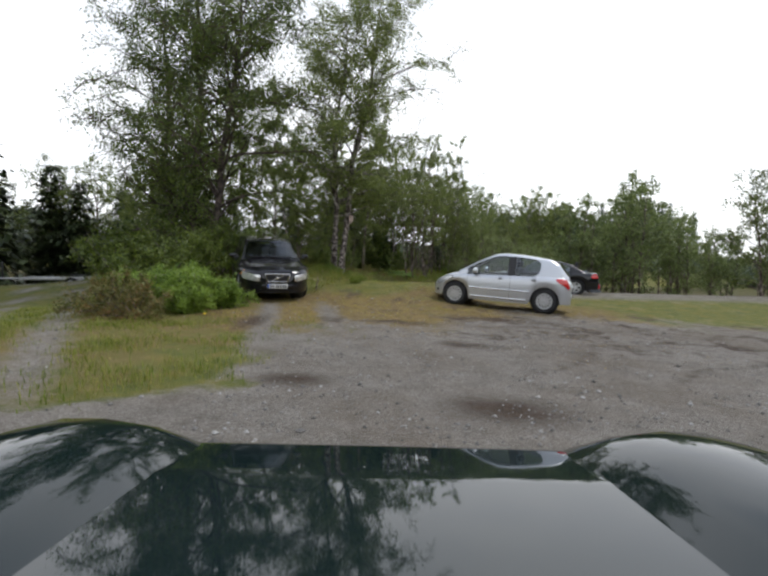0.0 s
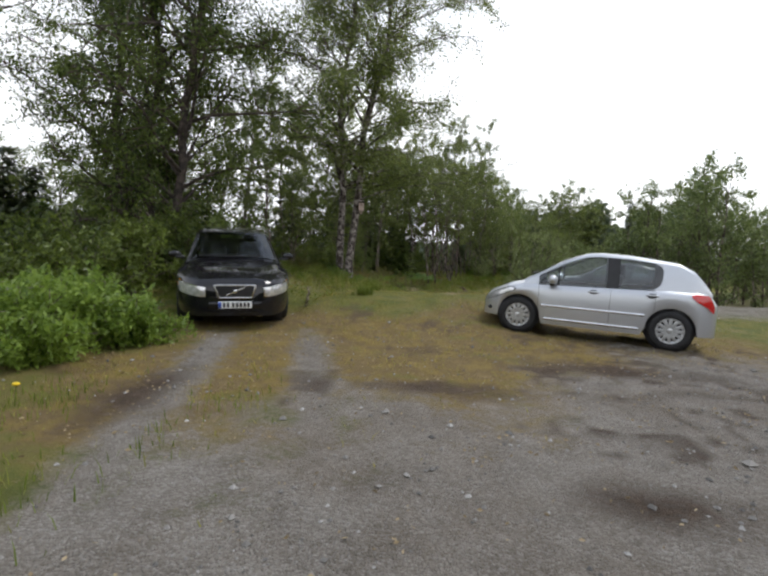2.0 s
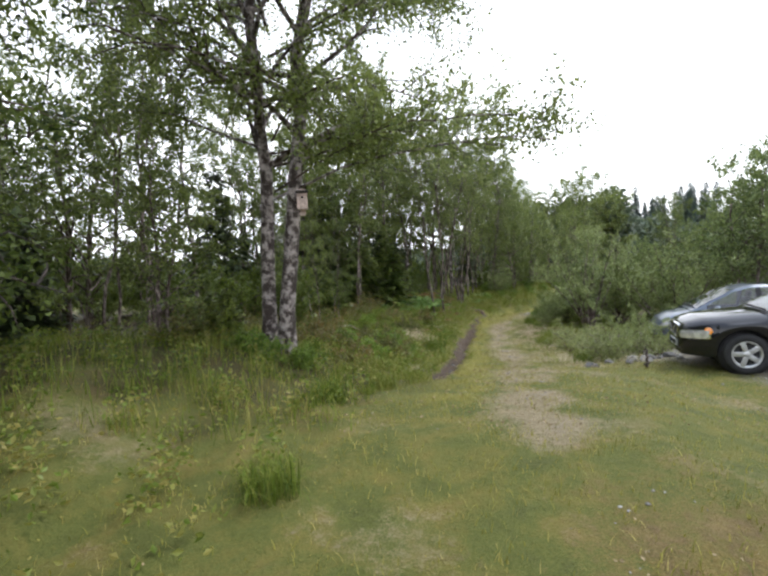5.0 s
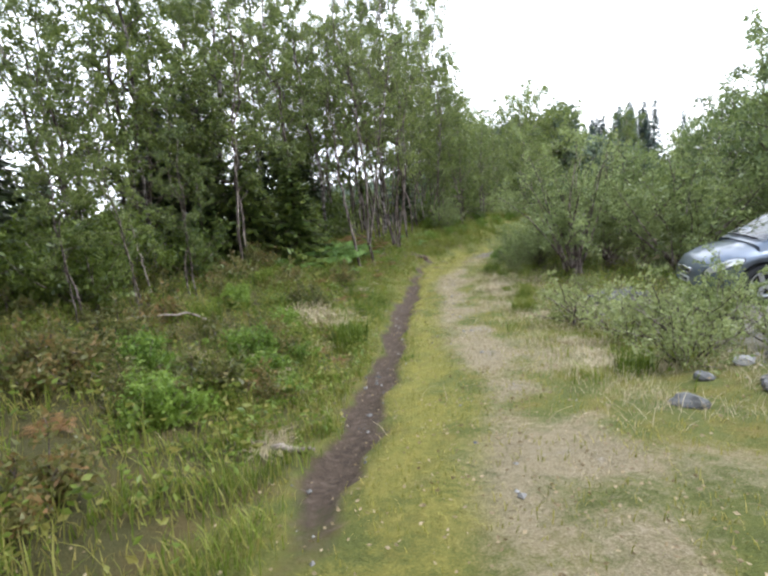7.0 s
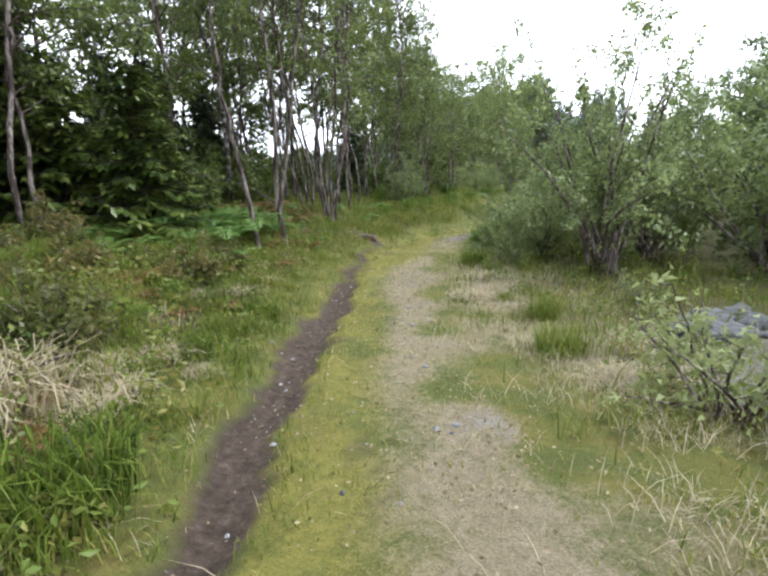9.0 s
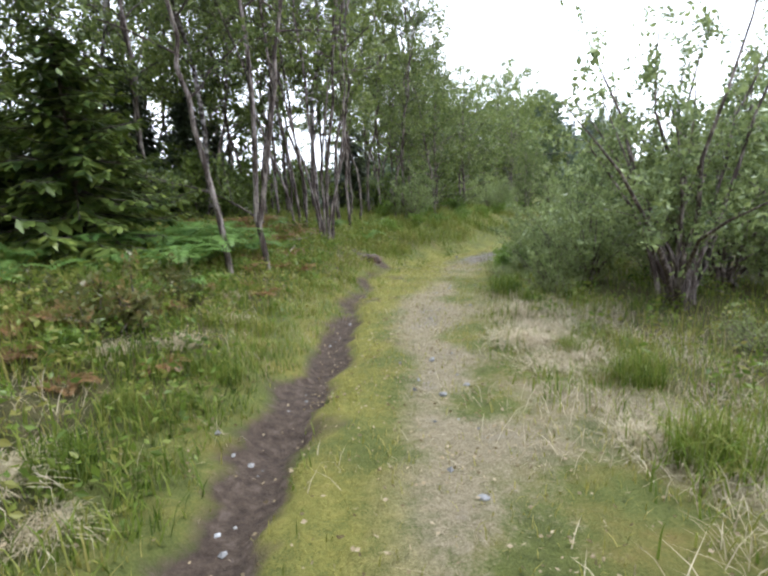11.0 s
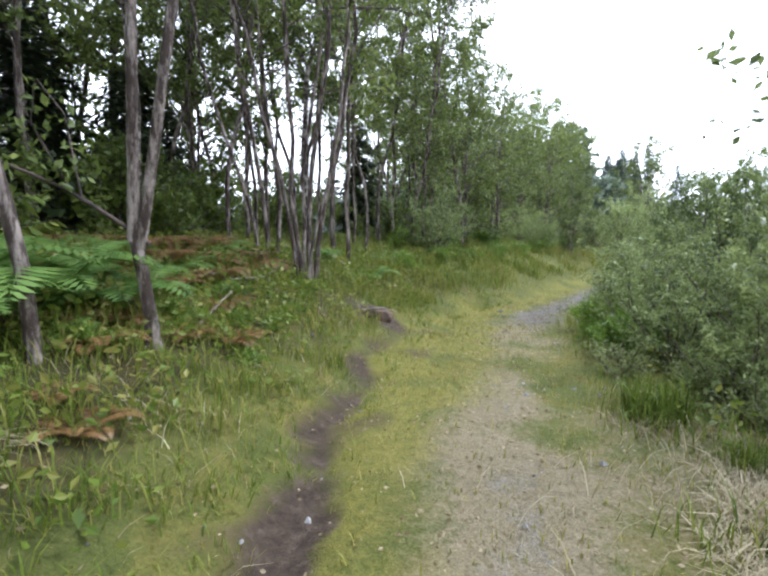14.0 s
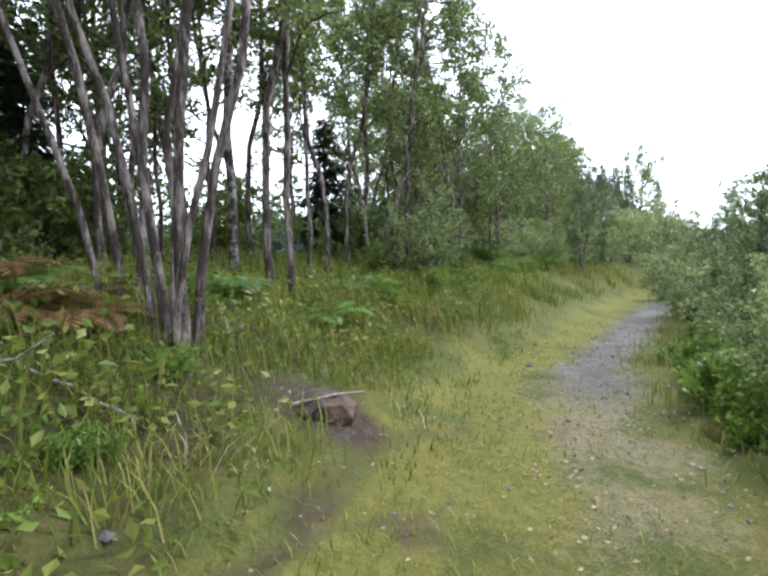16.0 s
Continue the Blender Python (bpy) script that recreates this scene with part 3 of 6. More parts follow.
def spruce(name, x, y, seed, height, width, tiers, label, mat=SPRUCE_LEAF, fine=1.0):
    """Straight trunk with drooping whorls of needled branches."""
    rng = np.random.default_rng(seed)
    tree = thing(name, x, y)
    t = np.linspace(0, 1, 8)
    pts = np.stack([0 * t, 0 * t, height * t - 0.1], 1)
    wood = [(pts, 0.012 * height * (1 - t) + 0.008)]
    vs, n0, fs = [], 0, []
    for k in range(tiers):
        f = 0.04 + 0.95 * (k / tiers) ** 0.9
        z = height * f
        reach = width * (1 - f) ** 0.8 + 0.05
        m = int(rng.integers(7, 10))
        for j in range(m):
            az = j * 6.283 / m + rng.random() * 0.7 + k
            ln = reach * rng.uniform(0.7, 1.15)
            d = np.array([np.cos(az), np.sin(az), -0.12 - 0.25 * (1 - f)])
            line = bend(rng, (0, 0, z + rng.normal() * 0.08), d + np.array([0, 0, rng.normal() * 0.18]), ln, 4, 0.06, -0.12)
            wood.append((line, np.linspace(0.01 + 0.004 * ln, 0.003, 5)))
            side = np.array([-np.sin(az), np.cos(az), 0])
            q = max(4, int(ln * 15 * fine))
            u = rng.uniform(0.12, 1.0, q * 2)
            base = np.stack([np.interp(u * 4, np.arange(5), line[:, a]) for a in range(3)], 1)
            sg = np.where(np.arange(q * 2) % 2 == 0, 1.0, -1.0)[:, None]
            out = side[None] * sg * 0.75 + d[None] * 0.7 + rng.normal(size=(q * 2, 3)) * 0.3 - np.array([0, 0, 0.3]) * rng.random((q * 2, 1))
            s = (0.12 + 0.26 * ln * (1.05 - u) * 0.7)[:, None] / fine**0.5
            tip = base + out * s + np.array([0, 0, -0.12]) * s
            wdt = np.cross(out, [0, 0, 1.0])
            wdt /= np.linalg.norm(wdt, axis=1)[:, None] + 1e-9
            wdt = wdt * (s * 0.22 + 0.012)
            mid = base * 0.45 + tip * 0.55
            v = np.stack([base, mid + wdt, tip, mid - wdt], 1).reshape(-1, 3)
            i = np.arange(q * 2)[:, None] * 4 + n0
            vs.append(v)
            fs.append(i + np.array([[0, 1, 2, 3]]))
            n0 += len(v)
    v, f = tubes(wood[:1] if fine < 1.0 else wood)
    soup("trunk", v, f, DARK_BARK, tree, smooth=True)
    soup("crown", np.concatenate(vs), fs, mat, tree)
    return tagged(tree, label, "spruce tree")


def bush(name, x, y, seed, height, spread, stems, leaf_n, leaf_size, label, leaf_mat, bark_mat=GREY_BARK, simple=True, low=0.03):
    """Many stems from one root, each with leafy twigs."""
    rng = np.random.default_rng(seed)
    b = thing(name, x, y)
    wood, spots = [], []
    for k in range(stems):
        az = k * 2.4 + rng.random()
        el = rng.uniform(0.55, 1.45)
        ln = height * rng.uniform(0.7, 1.1)
        way = np.array([np.cos(az) * np.cos(el) * spread / height * 1.5, np.sin(az) * np.cos(el) * spread / height * 1.5, np.sin(el)])
        line = bend(rng, (rng.normal() * 0.08 * spread, rng.normal() * 0.08 * spread, -0.05), way, ln, 6, 0.12, 0.03)
        wood.append((line, np.linspace(0.008 + 0.008 * height, 0.004, 7)))
        for q in range(7):
            u = rng.uniform(0.2, 1.0)
            base = np.array([np.interp(u * 6, np.arange(7), line[:, a]) for a in range(3)])
            tw = bend(rng, base, way + rng.normal(size=3) * 0.8, height * rng.uniform(0.12, 0.34), 3, 0.25, 0.05)
            if q % 3 == 0:
                wood.append((tw, np.linspace(0.007, 0.002, 4)))
            spots.append(tw)
    spots = np.array(spots)
    pick = rng.integers(0, len(spots), leaf_n)
    u = rng.uniform(0.1, 3.0, leaf_n)
    i = np.minimum(u.astype(int), 2)
    w = (u - i)[:, None]
    c = spots[pick, i] * (1 - w) + spots[pick, i + 1] * w + rng.normal(size=(leaf_n, 3)) * leaf_size * 1.5
    c = c[c[:, 2] > low]
    v, f = tubes(wood)
    soup("wood", v, f, bark_mat, b, smooth=True)
    v, f = leaves(rng, c, leaf_size * (1.2 if simple else 1.0), simple=simple)
    soup("foliage", v, f, leaf_mat, b)
    return tagged(b, label, "bush")


def fern(name, x, y, seed, size, label, mat):
    """A rosette of arching, feathered fronds."""
    rng = np.random.default_rng(seed)
    b = thing(name, x, y)
    wood, vs, fs, n0 = [], [], [], 0
    for k in range(9):
        az = k * 0.7 + rng.random() * 0.4
        line = bend(rng, (0, 0, 0), (np.cos(az) * 0.7, np.sin(az) * 0.7, 0.9), size * rng.uniform(0.75, 1.1), 7, 0.04, 0.42)
        wood.append((line, np.linspace(0.006, 0.002, 8)))
        side = np.array([-np.sin(az), np.cos(az), 0])
        for u in np.linspace(0.18, 0.98, 20):
            p = np.array([np.interp(u * 7, np.arange(8), line[:, a]) for a in range(3)])
            q = np.array([np.interp(min(1, u + 0.05) * 7, np.arange(8), line[:, a]) for a in range(3)])
            along = q - p
            w = size * 0.27 * np.sin(np.pi * (0.12 + 0.86 * u)) + 0.01
            for sg in (1, -1):
                tip = p + side * sg * w + along * 0.9 + np.array([0, 0, -0.12 * w])
                mid = p * 0.5 + tip * 0.5
                v = np.array([p, mid + along * 0.42, tip, mid - along * 0.42])
                vs.append(v)
                fs.append(np.array([[0, 1, 2, 3]]) + n0)
                n0 += 4
    v, f = tubes(wood)
    soup("stalk", v, f, mat, b, smooth=True)
    soup("foliage", np.concatenate(vs), fs, mat, b)
    return tagged(b, label, "fern")


def blades(name, rng, x, y, height, width, material, label, lean=0.5):
    """Grass: bent pointed blades, one joined piece."""
    n = len(x)
    base = np.stack([x, y, land(x, y) - 0.01], 1)
    az = rng.uniform(0, 6.283, n)
    d = np.stack([np.cos(az), np.sin(az), 0 * az], 1)
    s = np.stack([-np.sin(az), np.cos(az), 0 * az], 1)
    h = (height * rng.uniform(0.5, 1.25, n))[:, None]
    b = (lean * rng.uniform(0.2, 1.3, n))[:, None] * h
    w = (width * rng.uniform(0.6, 1.3, n))[:, None]
    z = np.array([[0, 0, 1.0]])
    mid = base + d * b * 0.32 + z * h * 0.6
    tip = base + d * b + z * h * 0.97
    v = np.stack([base - s * w, base + s * w, mid + s * w * 0.7, mid - s * w * 0.7, tip], 1).reshape(-1, 3)
    i = np.arange(n)[:, None] * 5
    ob = soup(name, v, [i + np.array([[0, 1, 2, 3]]), i + np.array([[3, 2, 4]])], material)
    return tagged(ob, label, "grass", kind="stuff")


def tuft(name, x, y, seed, n, height, spread, width, lean, mat, label):
    """A tussock: blades arching out from one root."""
    rng = np.random.default_rng(seed)
    az = rng.uniform(0, 6.283, n)
    d = np.stack([np.cos(az), np.sin(az), 0 * az], 1)
    s = np.stack([-np.sin(az), np.cos(az), 0 * az], 1)
    az0 = rng.uniform(0, 6.283, n)
    base = np.stack([np.cos(az0), np.sin(az0), 0 * az0], 1) * (rng.random(n) ** 0.6 * spread * 0.75)[:, None]
    h = (height * rng.uniform(0.45, 1.2, n))[:, None]
    o = (spread * lean * rng.uniform(0.1, 1.2, n))[:, None]
    w = (width * rng.uniform(0.6, 1.4, n))[:, None]
    z = np.array([[0, 0, 1.0]])
    sag = np.clip(o / spread, 0, 1) * h * 0.55
    p1, p2 = base + d * o * 0.35 + z * h * 0.62, base + d * o * 0.75 + z * (h * 0.95 - sag * 0.5)
    tip = base + d * o * 1.1 + s * rng.normal(size=(n, 1)) * 0.12 + z * np.maximum(h * 0.95 - sag * 1.3, 0.01)
    base = base - z * 0.03
    v = np.stack([base - s * w, base + s * w, p1 + s * w * 0.9, p1 - s * w * 0.9, p2 + s * w * 0.6, p2 - s * w * 0.6, tip], 1).reshape(-1, 3)
    i = np.arange(n)[:, None] * 7
    b = soup(name, v, [i + np.array([[0, 1, 2, 3]]), i + np.array([[3, 2, 4, 5]]), i + np.array([[5, 4, 6]])], mat)
    b.matrix_basis = pose(x, y, float(land(x, y)))
    return tagged(b, label, "grass tuft")


# ---------------------------------------------------------------- cars


def car_paint(name, color, metal=0.0, rough=0.3, dust=0.10, shine=0.5):
    m, t, b = nodes(name)
    n = noise_node(t, 2.5, 6.0)
    t.links.new(blend(t, dust, color, ramp(t, n, [(0.35, (0.20, 0.17, 0.14)), (0.7, (0.5, 0.48, 0.45))])), b.inputs["Base Color"])
    b.inputs["Metallic"].default_value = metal
    t.links.new(ramp(t, noise_node(t, 6.0, 6.0), [(0.3, (rough,) * 3), (0.75, (rough * 1.35,) * 3)]), b.inputs["Roughness"])
    b.inputs["Specular IOR Level"].default_value = shine
    b.inputs["Coat Weight"].default_value = 1.0
    b.inputs["Coat Roughness"].default_value = 0.03
    return m


SILVER_PAINT = car_paint("silver_paint", (0.56, 0.58, 0.61), 0.62, 0.33, 0.03)
BLACK_PAINT = car_paint("black_paint", (0.006, 0.006, 0.008), 0.0, 0.25, 0.012, 0.0)
BLUE_PAINT = car_paint("grey_blue_paint", (0.11, 0.135, 0.175), 0.6, 0.32, 0.05)
GREEN_PAINT = car_paint("dark_green_paint", (0.004, 0.012, 0.013), 0.0, 0.2, 0.012, 0.0)
TYRE = plain("tyre_rubber", (0.018, 0.018, 0.019), 0.8, vary=0.3)
TRIM = plain("black_plastic", (0.018, 0.018, 0.02), 0.55, vary=0.25)
CHROME = plain("chrome", (0.75, 0.75, 0.76), 0.16, 1.0, vary=0.05)
ALLOY = plain("wheel_alloy", (0.52, 0.53, 0.54), 0.35, 0.85, vary=0.1)
PLATE_WHITE = plain("plate_white", (0.78, 0.79, 0.78), 0.4, vary=0.04)
PLATE_BLUE = plain("plate_blue", (0.03, 0.08, 0.4), 0.4)
INK = plain("plate_black", (0.02, 0.02, 0.02), 0.5)
RED_LENS = plain("red_lens", (0.55, 0.02, 0.02), 0.12, coat=1.0)
AMBER_LENS = plain("amber_lens", (0.85, 0.28, 0.02), 0.15, coat=1.0)
LAMP_INSIDE = plain("lamp_reflector", (0.92, 0.93, 0.95), 0.14, 0.55, coat=1.0, vary=0.5, scale=16)
SEAT_CLOTH = plain("seat_cloth", (0.022, 0.023, 0.026), 0.9, vary=0.3)


def tinted_glass():
    """Clear tinted glass: see-through, with gloss by the angle."""
    m, t, b = nodes("car_glass")
    t.nodes.remove(b)
    see = t.nodes.new("ShaderNodeBsdfTransparent")
    see.inputs[0].default_value = (0.74, 0.80, 0.80, 1)
    gloss = t.nodes.new("ShaderNodeBsdfGlossy")
    gloss.inputs["Roughness"].default_value = 0.02
    fr = t.nodes.new("ShaderNodeFresnel")
    fr.inputs["IOR"].default_value = 1.9
    mix = t.nodes.new("ShaderNodeMixShader")
    t.links.new(fr.outputs[0], mix.inputs[0])
    t.links.new(see.outputs[0], mix.inputs[1])
    t.links.new(gloss.outputs[0], mix.inputs[2])
    t.links.new(mix.outputs[0], t.nodes["Material Output"].inputs[0])
    return m


CAR_GLASS = tinted_glass()


def box_bm(cx, cy, cz, sx, sy, sz, bev=0.0):
    bm = bmesh.new()
    bmesh.ops.create_cube(bm, size=1.0, matrix=Matrix.Translation((cx, cy, cz)) @ Matrix.Diagonal((sx, sy, sz, 1)))
    if bev:
        bmesh.ops.bevel(bm, geom=bm.edges[:], offset=bev, segments=2, affect="EDGES", profile=0.6)
    return bm


def ball_bm(cx, cy, cz, sx, sy, sz, turn=0.0, lean=0.0):
    bm = bmesh.new()
    bmesh.ops.create_icosphere(bm, subdivisions=3, radius=1.0, matrix=pose(cx, cy, cz, 0, lean, turn) @ Matrix.Diagonal((sx, sy, sz, 1)))
    return bm


def mesh_bm(v, f):
    bm = bmesh.new()
    vs = [bm.verts.new(p) for p in v]
    for q in f:
        bm.faces.new([vs[i] for i in q])
    bm.normal_update()
    return bm


def lattice(rows):
    """A skin over rows of points, all of one length."""
    rows = np.asarray(rows)
    a, b = rows.shape[:2]
    i = (np.arange(a - 1)[:, None] * b + np.arange(b - 1)[None]).ravel()
    return rows.reshape(-1, 3), np.stack([i, i + 1, i + b + 1, i + b], 1).tolist()


def lathe(profile, seg=28):
    """Turns (radius, across) about the y axis."""
    ang = np.linspace(0, 2 * np.pi, seg + 1)
    return lattice([[(r * np.cos(a), w, r * np.sin(a)) for r, w in profile] for a in ang])


def wheel(car, x, y, r, spokes, rim_mat, out):
    """Tyre with rim and spokes; out is +1 on the car's left, -1 on its right."""
    w = 0.195
    v, f = lathe([(r * 0.62, -w / 2), (r * 0.93, -w / 2), (r, -w * 0.36), (r, w * 0.36), (r * 0.93, w / 2), (r * 0.66, w / 2), (r * 0.62, w * 0.3)])
    tyre = part("wheel", mesh_bm(v, f), TYRE, car)
    tyre.matrix_basis = pose(x, y, r)
    o = out * w / 2
    v, f = lathe([(r * 0.68, o * 0.98), (r * 0.64, o * 1.03), (r * 0.58, o * 0.9), (r * 0.55, o * 0.5)])
    part("rim", mesh_bm(v, f), rim_mat, tyre, "metal wheel rim")
    # black disc across the rim, its colour standing for shade behind the spokes
    v, f = lathe([(0.001, o * 0.45), (r * 0.6, o * 0.4)])
    part("rim_shade_disc", mesh_bm(v, f), TRIM, tyre)
    v, f = lathe([(0.001, o * 1.02), (r * 0.13, o * 1.0), (r * 0.2, o * 0.85)])
    part("hub_cap", mesh_bm(v, f), rim_mat, tyre)
    for k in range(spokes):
        a = 6.2832 * k / spokes
        wd = (0.55 if spokes < 10 else 0.95) * 3.6 / spokes * r * 0.5
        bm = box_bm(r * 0.38, 0, 0, r * 0.48, 0.02, wd * 1.2, 0.006)
        bmesh.ops.transform(bm, matrix=pose(0, o * 0.86, 0, 0, math.degrees(a), 0), verts=bm.verts)
        part("spoke", bm, rim_mat, tyre)


def build_car(name, label, paint, spec, x, y, turn, z=None, dip=0.0, size=1.0):
    """A car from its tables; forward is local +x, the origin on the ground between the axles' middle."""
    L, W = spec["length"], spec["width"]
    half = W / 2
    front, rear = spec["front"], spec["front"] - L
    axf, axr = spec["base"] / 2, -spec["base"] / 2
    r = spec["wheel"]
    car = thing(name, x, y, z, turn)
    car.matrix_basis = car.matrix_basis @ pose(0, 0, 0, 0, dip, 0)
    car.scale = (size, size, size)

    def tab(key, v):
        t = spec[key]
        return float(np.interp(v, [a for a, _ in t], [b for _, b in t]))

    def halfw(v):
        d1, d2 = max(0.0, (front - v) / L), max(0.0, (v - rear) / L)
        nose = math.sqrt(max(0.0, 1 - spec.get("nose", 0.6) * max(0.0, 1 - d1 / 0.19) ** 2.2))
        tail = math.sqrt(max(0.0, 1 - 0.42 * max(0.0, 1 - d2 / 0.13) ** 2.2))
        return half * min(nose, tail)

    def arch(v):
        zb = spec["sill"] + (0.06 if v > axf + r or v < axr - r else 0.0)
        for ax in (axf, axr):
            d = abs(v - ax)
            if d < r * 1.17:
                zb = max(zb, r + math.sqrt((r * 1.17) ** 2 - d * d))
        return zb

    stations = np.unique(np.round(np.concatenate([np.linspace(rear, front, 46), np.linspace(front - 0.5, front, 14)] + [ax + r * 1.17 * np.cos(np.linspace(0, np.pi, 13)) for ax in (axf, axr)]), 3))

    def section(v):
        w, bl, tp, zb = halfw(v), tab("belt", v), tab("deck", v), arch(v)
        zb = min(zb, bl - 0.1)
        mid = zb + (bl - zb) * 0.5
        return [(w * 0.955, zb), (w * 0.985, zb + 0.35 * (mid - zb)), (w, mid), (w * 0.985, mid + 0.6 * (bl - mid)), (w * 0.95, bl - 0.03),
                (w * 0.90, bl), (w * 0.75, bl + 0.55 * (tp - bl)), (w * 0.45, bl + 0.88 * (tp - bl)), (0.0, tp)]

    rows = []
    for v in stations:
        s = section(v)
        full = [(-a, b) for a, b in s] + [(a, b) for a, b in s[-2::-1]]
        rows.append([(v, a, b) for a, b in full])
    v0, f0 = lattice(rows)
    cabin = (spec["rear_screen"][0] + 0.1, spec["screen"][0] - 0.1)
    f0 = [q for q in f0 if not (min(v0[k][0] for k in q) > cabin[0] and max(v0[k][0] for k in q) < cabin[1] and max(abs(v0[k][1]) for k in q) < half * 0.905)]
    bm = mesh_bm(v0, f0)
    for row in (rows[0], rows[-1]):
        bm.faces.new([bm.verts.new(p) for p in row])
    bmesh.ops.remove_doubles(bm, verts=bm.verts[:], dist=0.0005)
    bmesh.ops.recalc_face_normals(bm, faces=bm.faces[:])
    part("body", bm, paint, car)
    part("underbody", box_bm((axf + axr) / 2, 0, spec["sill"] + 0.14, L * 0.9, W * 0.72, 0.2, 0.04), TRIM, car)

    # greenhouse
    gx0, gx1 = spec["roof"][0][0], spec["roof"][-1][0]
    gs = np.unique(np.round(np.concatenate([np.linspace(gx0, gx1, 44)] + [list(w) for w in spec["windows"]]), 4))

    def edge(v):
        bl, rz = tab("belt", v), tab("roof", v)
        q = max(0.0, min(1.0, (rz - bl) / (spec["height"] - bl)))
        wb = halfw(v) * 0.905
        return bl, rz, wb, wb - (wb - half * 0.70) * q

    def side_y(v, zz):
        bl, rz, wb, we = edge(v)
        top = max(bl + 0.01, rz - 0.07)
        return wb + (we - wb) * max(0, min(1, (zz - bl) / (top - bl)))

    rows = []
    for v in gs:
        bl, rz, wb, we = edge(v)
        t1 = max(bl - 0.01, rz - 0.07)
        s = [(wb, bl - 0.02), (wb + (we - wb) * 0.5, bl + 0.5 * (t1 - bl)), (we, t1), (we * 0.955, rz - 0.03), (we * 0.82, rz - 0.01), (we * 0.5, rz + 0.004), (0, rz + 0.01)]
        full = [(-a, b) for a, b in s] + [(a, b) for a, b in s[-2::-1]]
        rows.append([(v, a, b) for a, b in full])
    v0, f0 = lattice(rows)
    wide = len(rows[0])

    def open_here(q):
        col = min(q) % wide
        a, b = min(v0[k][0] for k in q), max(v0[k][0] for k in q)
        if col in (0, 1, wide - 3, wide - 2):
            return any(a > lo - 0.001 and b < hi + 0.001 for lo, hi in spec["windows"])
        if 3 < col < wide - 5:
            return any(a > min(g) and b < max(g) for g in (spec["screen"], spec["rear_screen"]))
        return False

    part("roof", mesh_bm(v0, [q for q in f0 if not open_here(q)]), paint, car)
    part("cabin_floor", box_bm((cabin[0] + cabin[1]) / 2, 0, spec["sill"] + 0.22, cabin[1] - cabin[0], W * 0.82, 0.06), SEAT_CLOTH, car)
    dash = cabin[1] - 0.12
    part("dashboard", box_bm(dash, 0, tab("belt", dash) - 0.16, 0.42, W * 0.8, 0.3, 0.08), TRIM, car)
    for xx, yy, ww in ((dash - 0.85, 0.36, 0.5), (dash - 0.85, -0.36, 0.5), (dash - 1.75, 0, 1.25)):
        seat = part("seat", box_bm(xx, yy, spec["sill"] + 0.38, 0.5, ww, 0.22, 0.06), SEAT_CLOTH, car, "dark cloth car seat")
        bm = box_bm(0, 0, 0.3, 0.16, ww, 0.64, 0.06)
        bmesh.ops.transform(bm, matrix=pose(xx - 0.27, yy, spec["sill"] + 0.4, 0, -14, 0), verts=bm.verts)
        part("seat_back", bm, SEAT_CLOTH, seat)
        for dy in ((0,) if ww < 1 else (0.38, -0.38)):
            part("headrest", box_bm(xx - 0.45, yy + dy, spec["sill"] + 1.1, 0.1, 0.27, 0.18, 0.04), SEAT_CLOTH, seat)

    # side windows
    for a, b in spec["windows"]:
        for sg in (1, -1):
            rows = []
            for v in np.linspace(a, b, 14):
                bl, rz = tab("belt", v), tab("roof", v)
                lo, hi = bl - 0.012, max(bl + 0.02, rz - 0.072)
                rows.append([(v, sg * (side_y(v, zz) + 0.006), zz) for zz in np.linspace(lo, hi, 6)])
            v0, f0 = lattice(rows)
            part("side_window", mesh_bm(v0, f0), CAR_GLASS, car, "dark tinted glass")

    spans = sorted(spec["windows"])
    for (_, a), (b, _) in zip(spans[:-1], spans[1:]):
        for sg in (1, -1):
            rows = [[(v, sg * (side_y(v, zz) + 0.012), zz) for zz in np.linspace(tab("belt", v) - 0.01, tab("roof", v) - 0.073, 6)] for v in np.linspace(a - 0.015, b + 0.015, 4)]
            part("pillar", mesh_bm(*lattice(rows)), TRIM, car, "black door pillar")
    if spec.get("round_windows"):
        # the painted corners that round off the rear windows, and the bar of the front quarter light
        a = spans[0][0]
        for sg in (1, -1):
            for end in (0, 1):
                rows = []
                for q in np.linspace(0, 1, 9):
                    v = a + 0.26 * q
                    lo, hi = tab("belt", v) - 0.014, tab("roof", v) - 0.068
                    tall = (0.20, 0.10)[end] * (1 - math.sqrt(1 - (1 - q) ** 2))
                    z0, z1 = (lo, lo + tall) if end == 0 else (hi - tall, hi)
                    rows.append([(v, sg * (side_y(v, zz) + 0.011), zz) for zz in np.linspace(z0, z1 + 0.001, 4)])
                part("window_corner", mesh_bm(*lattice(rows)), paint, car)
            rows = [[(v, sg * (side_y(v, zz) + 0.012), zz) for zz in np.linspace(tab("belt", v) - 0.01, tab("roof", v) - 0.073, 5)] for v in (0.58, 0.605)]
            part("window_bar", mesh_bm(*lattice(rows)), TRIM, car, "thin black bar")
            frame_line = []
            for lo_side in (True, False):
                for v in np.linspace(a + 0.1, spans[-1][1], 16):
                    zz = tab("belt", v) - 0.008 if lo_side else tab("roof", v) - 0.075
                    frame_line.append((v, sg * (side_y(v, zz) + 0.010), zz))
                vv, ff = tubes([(np.array(frame_line[-16:]), np.full(16, 0.009))], 6)
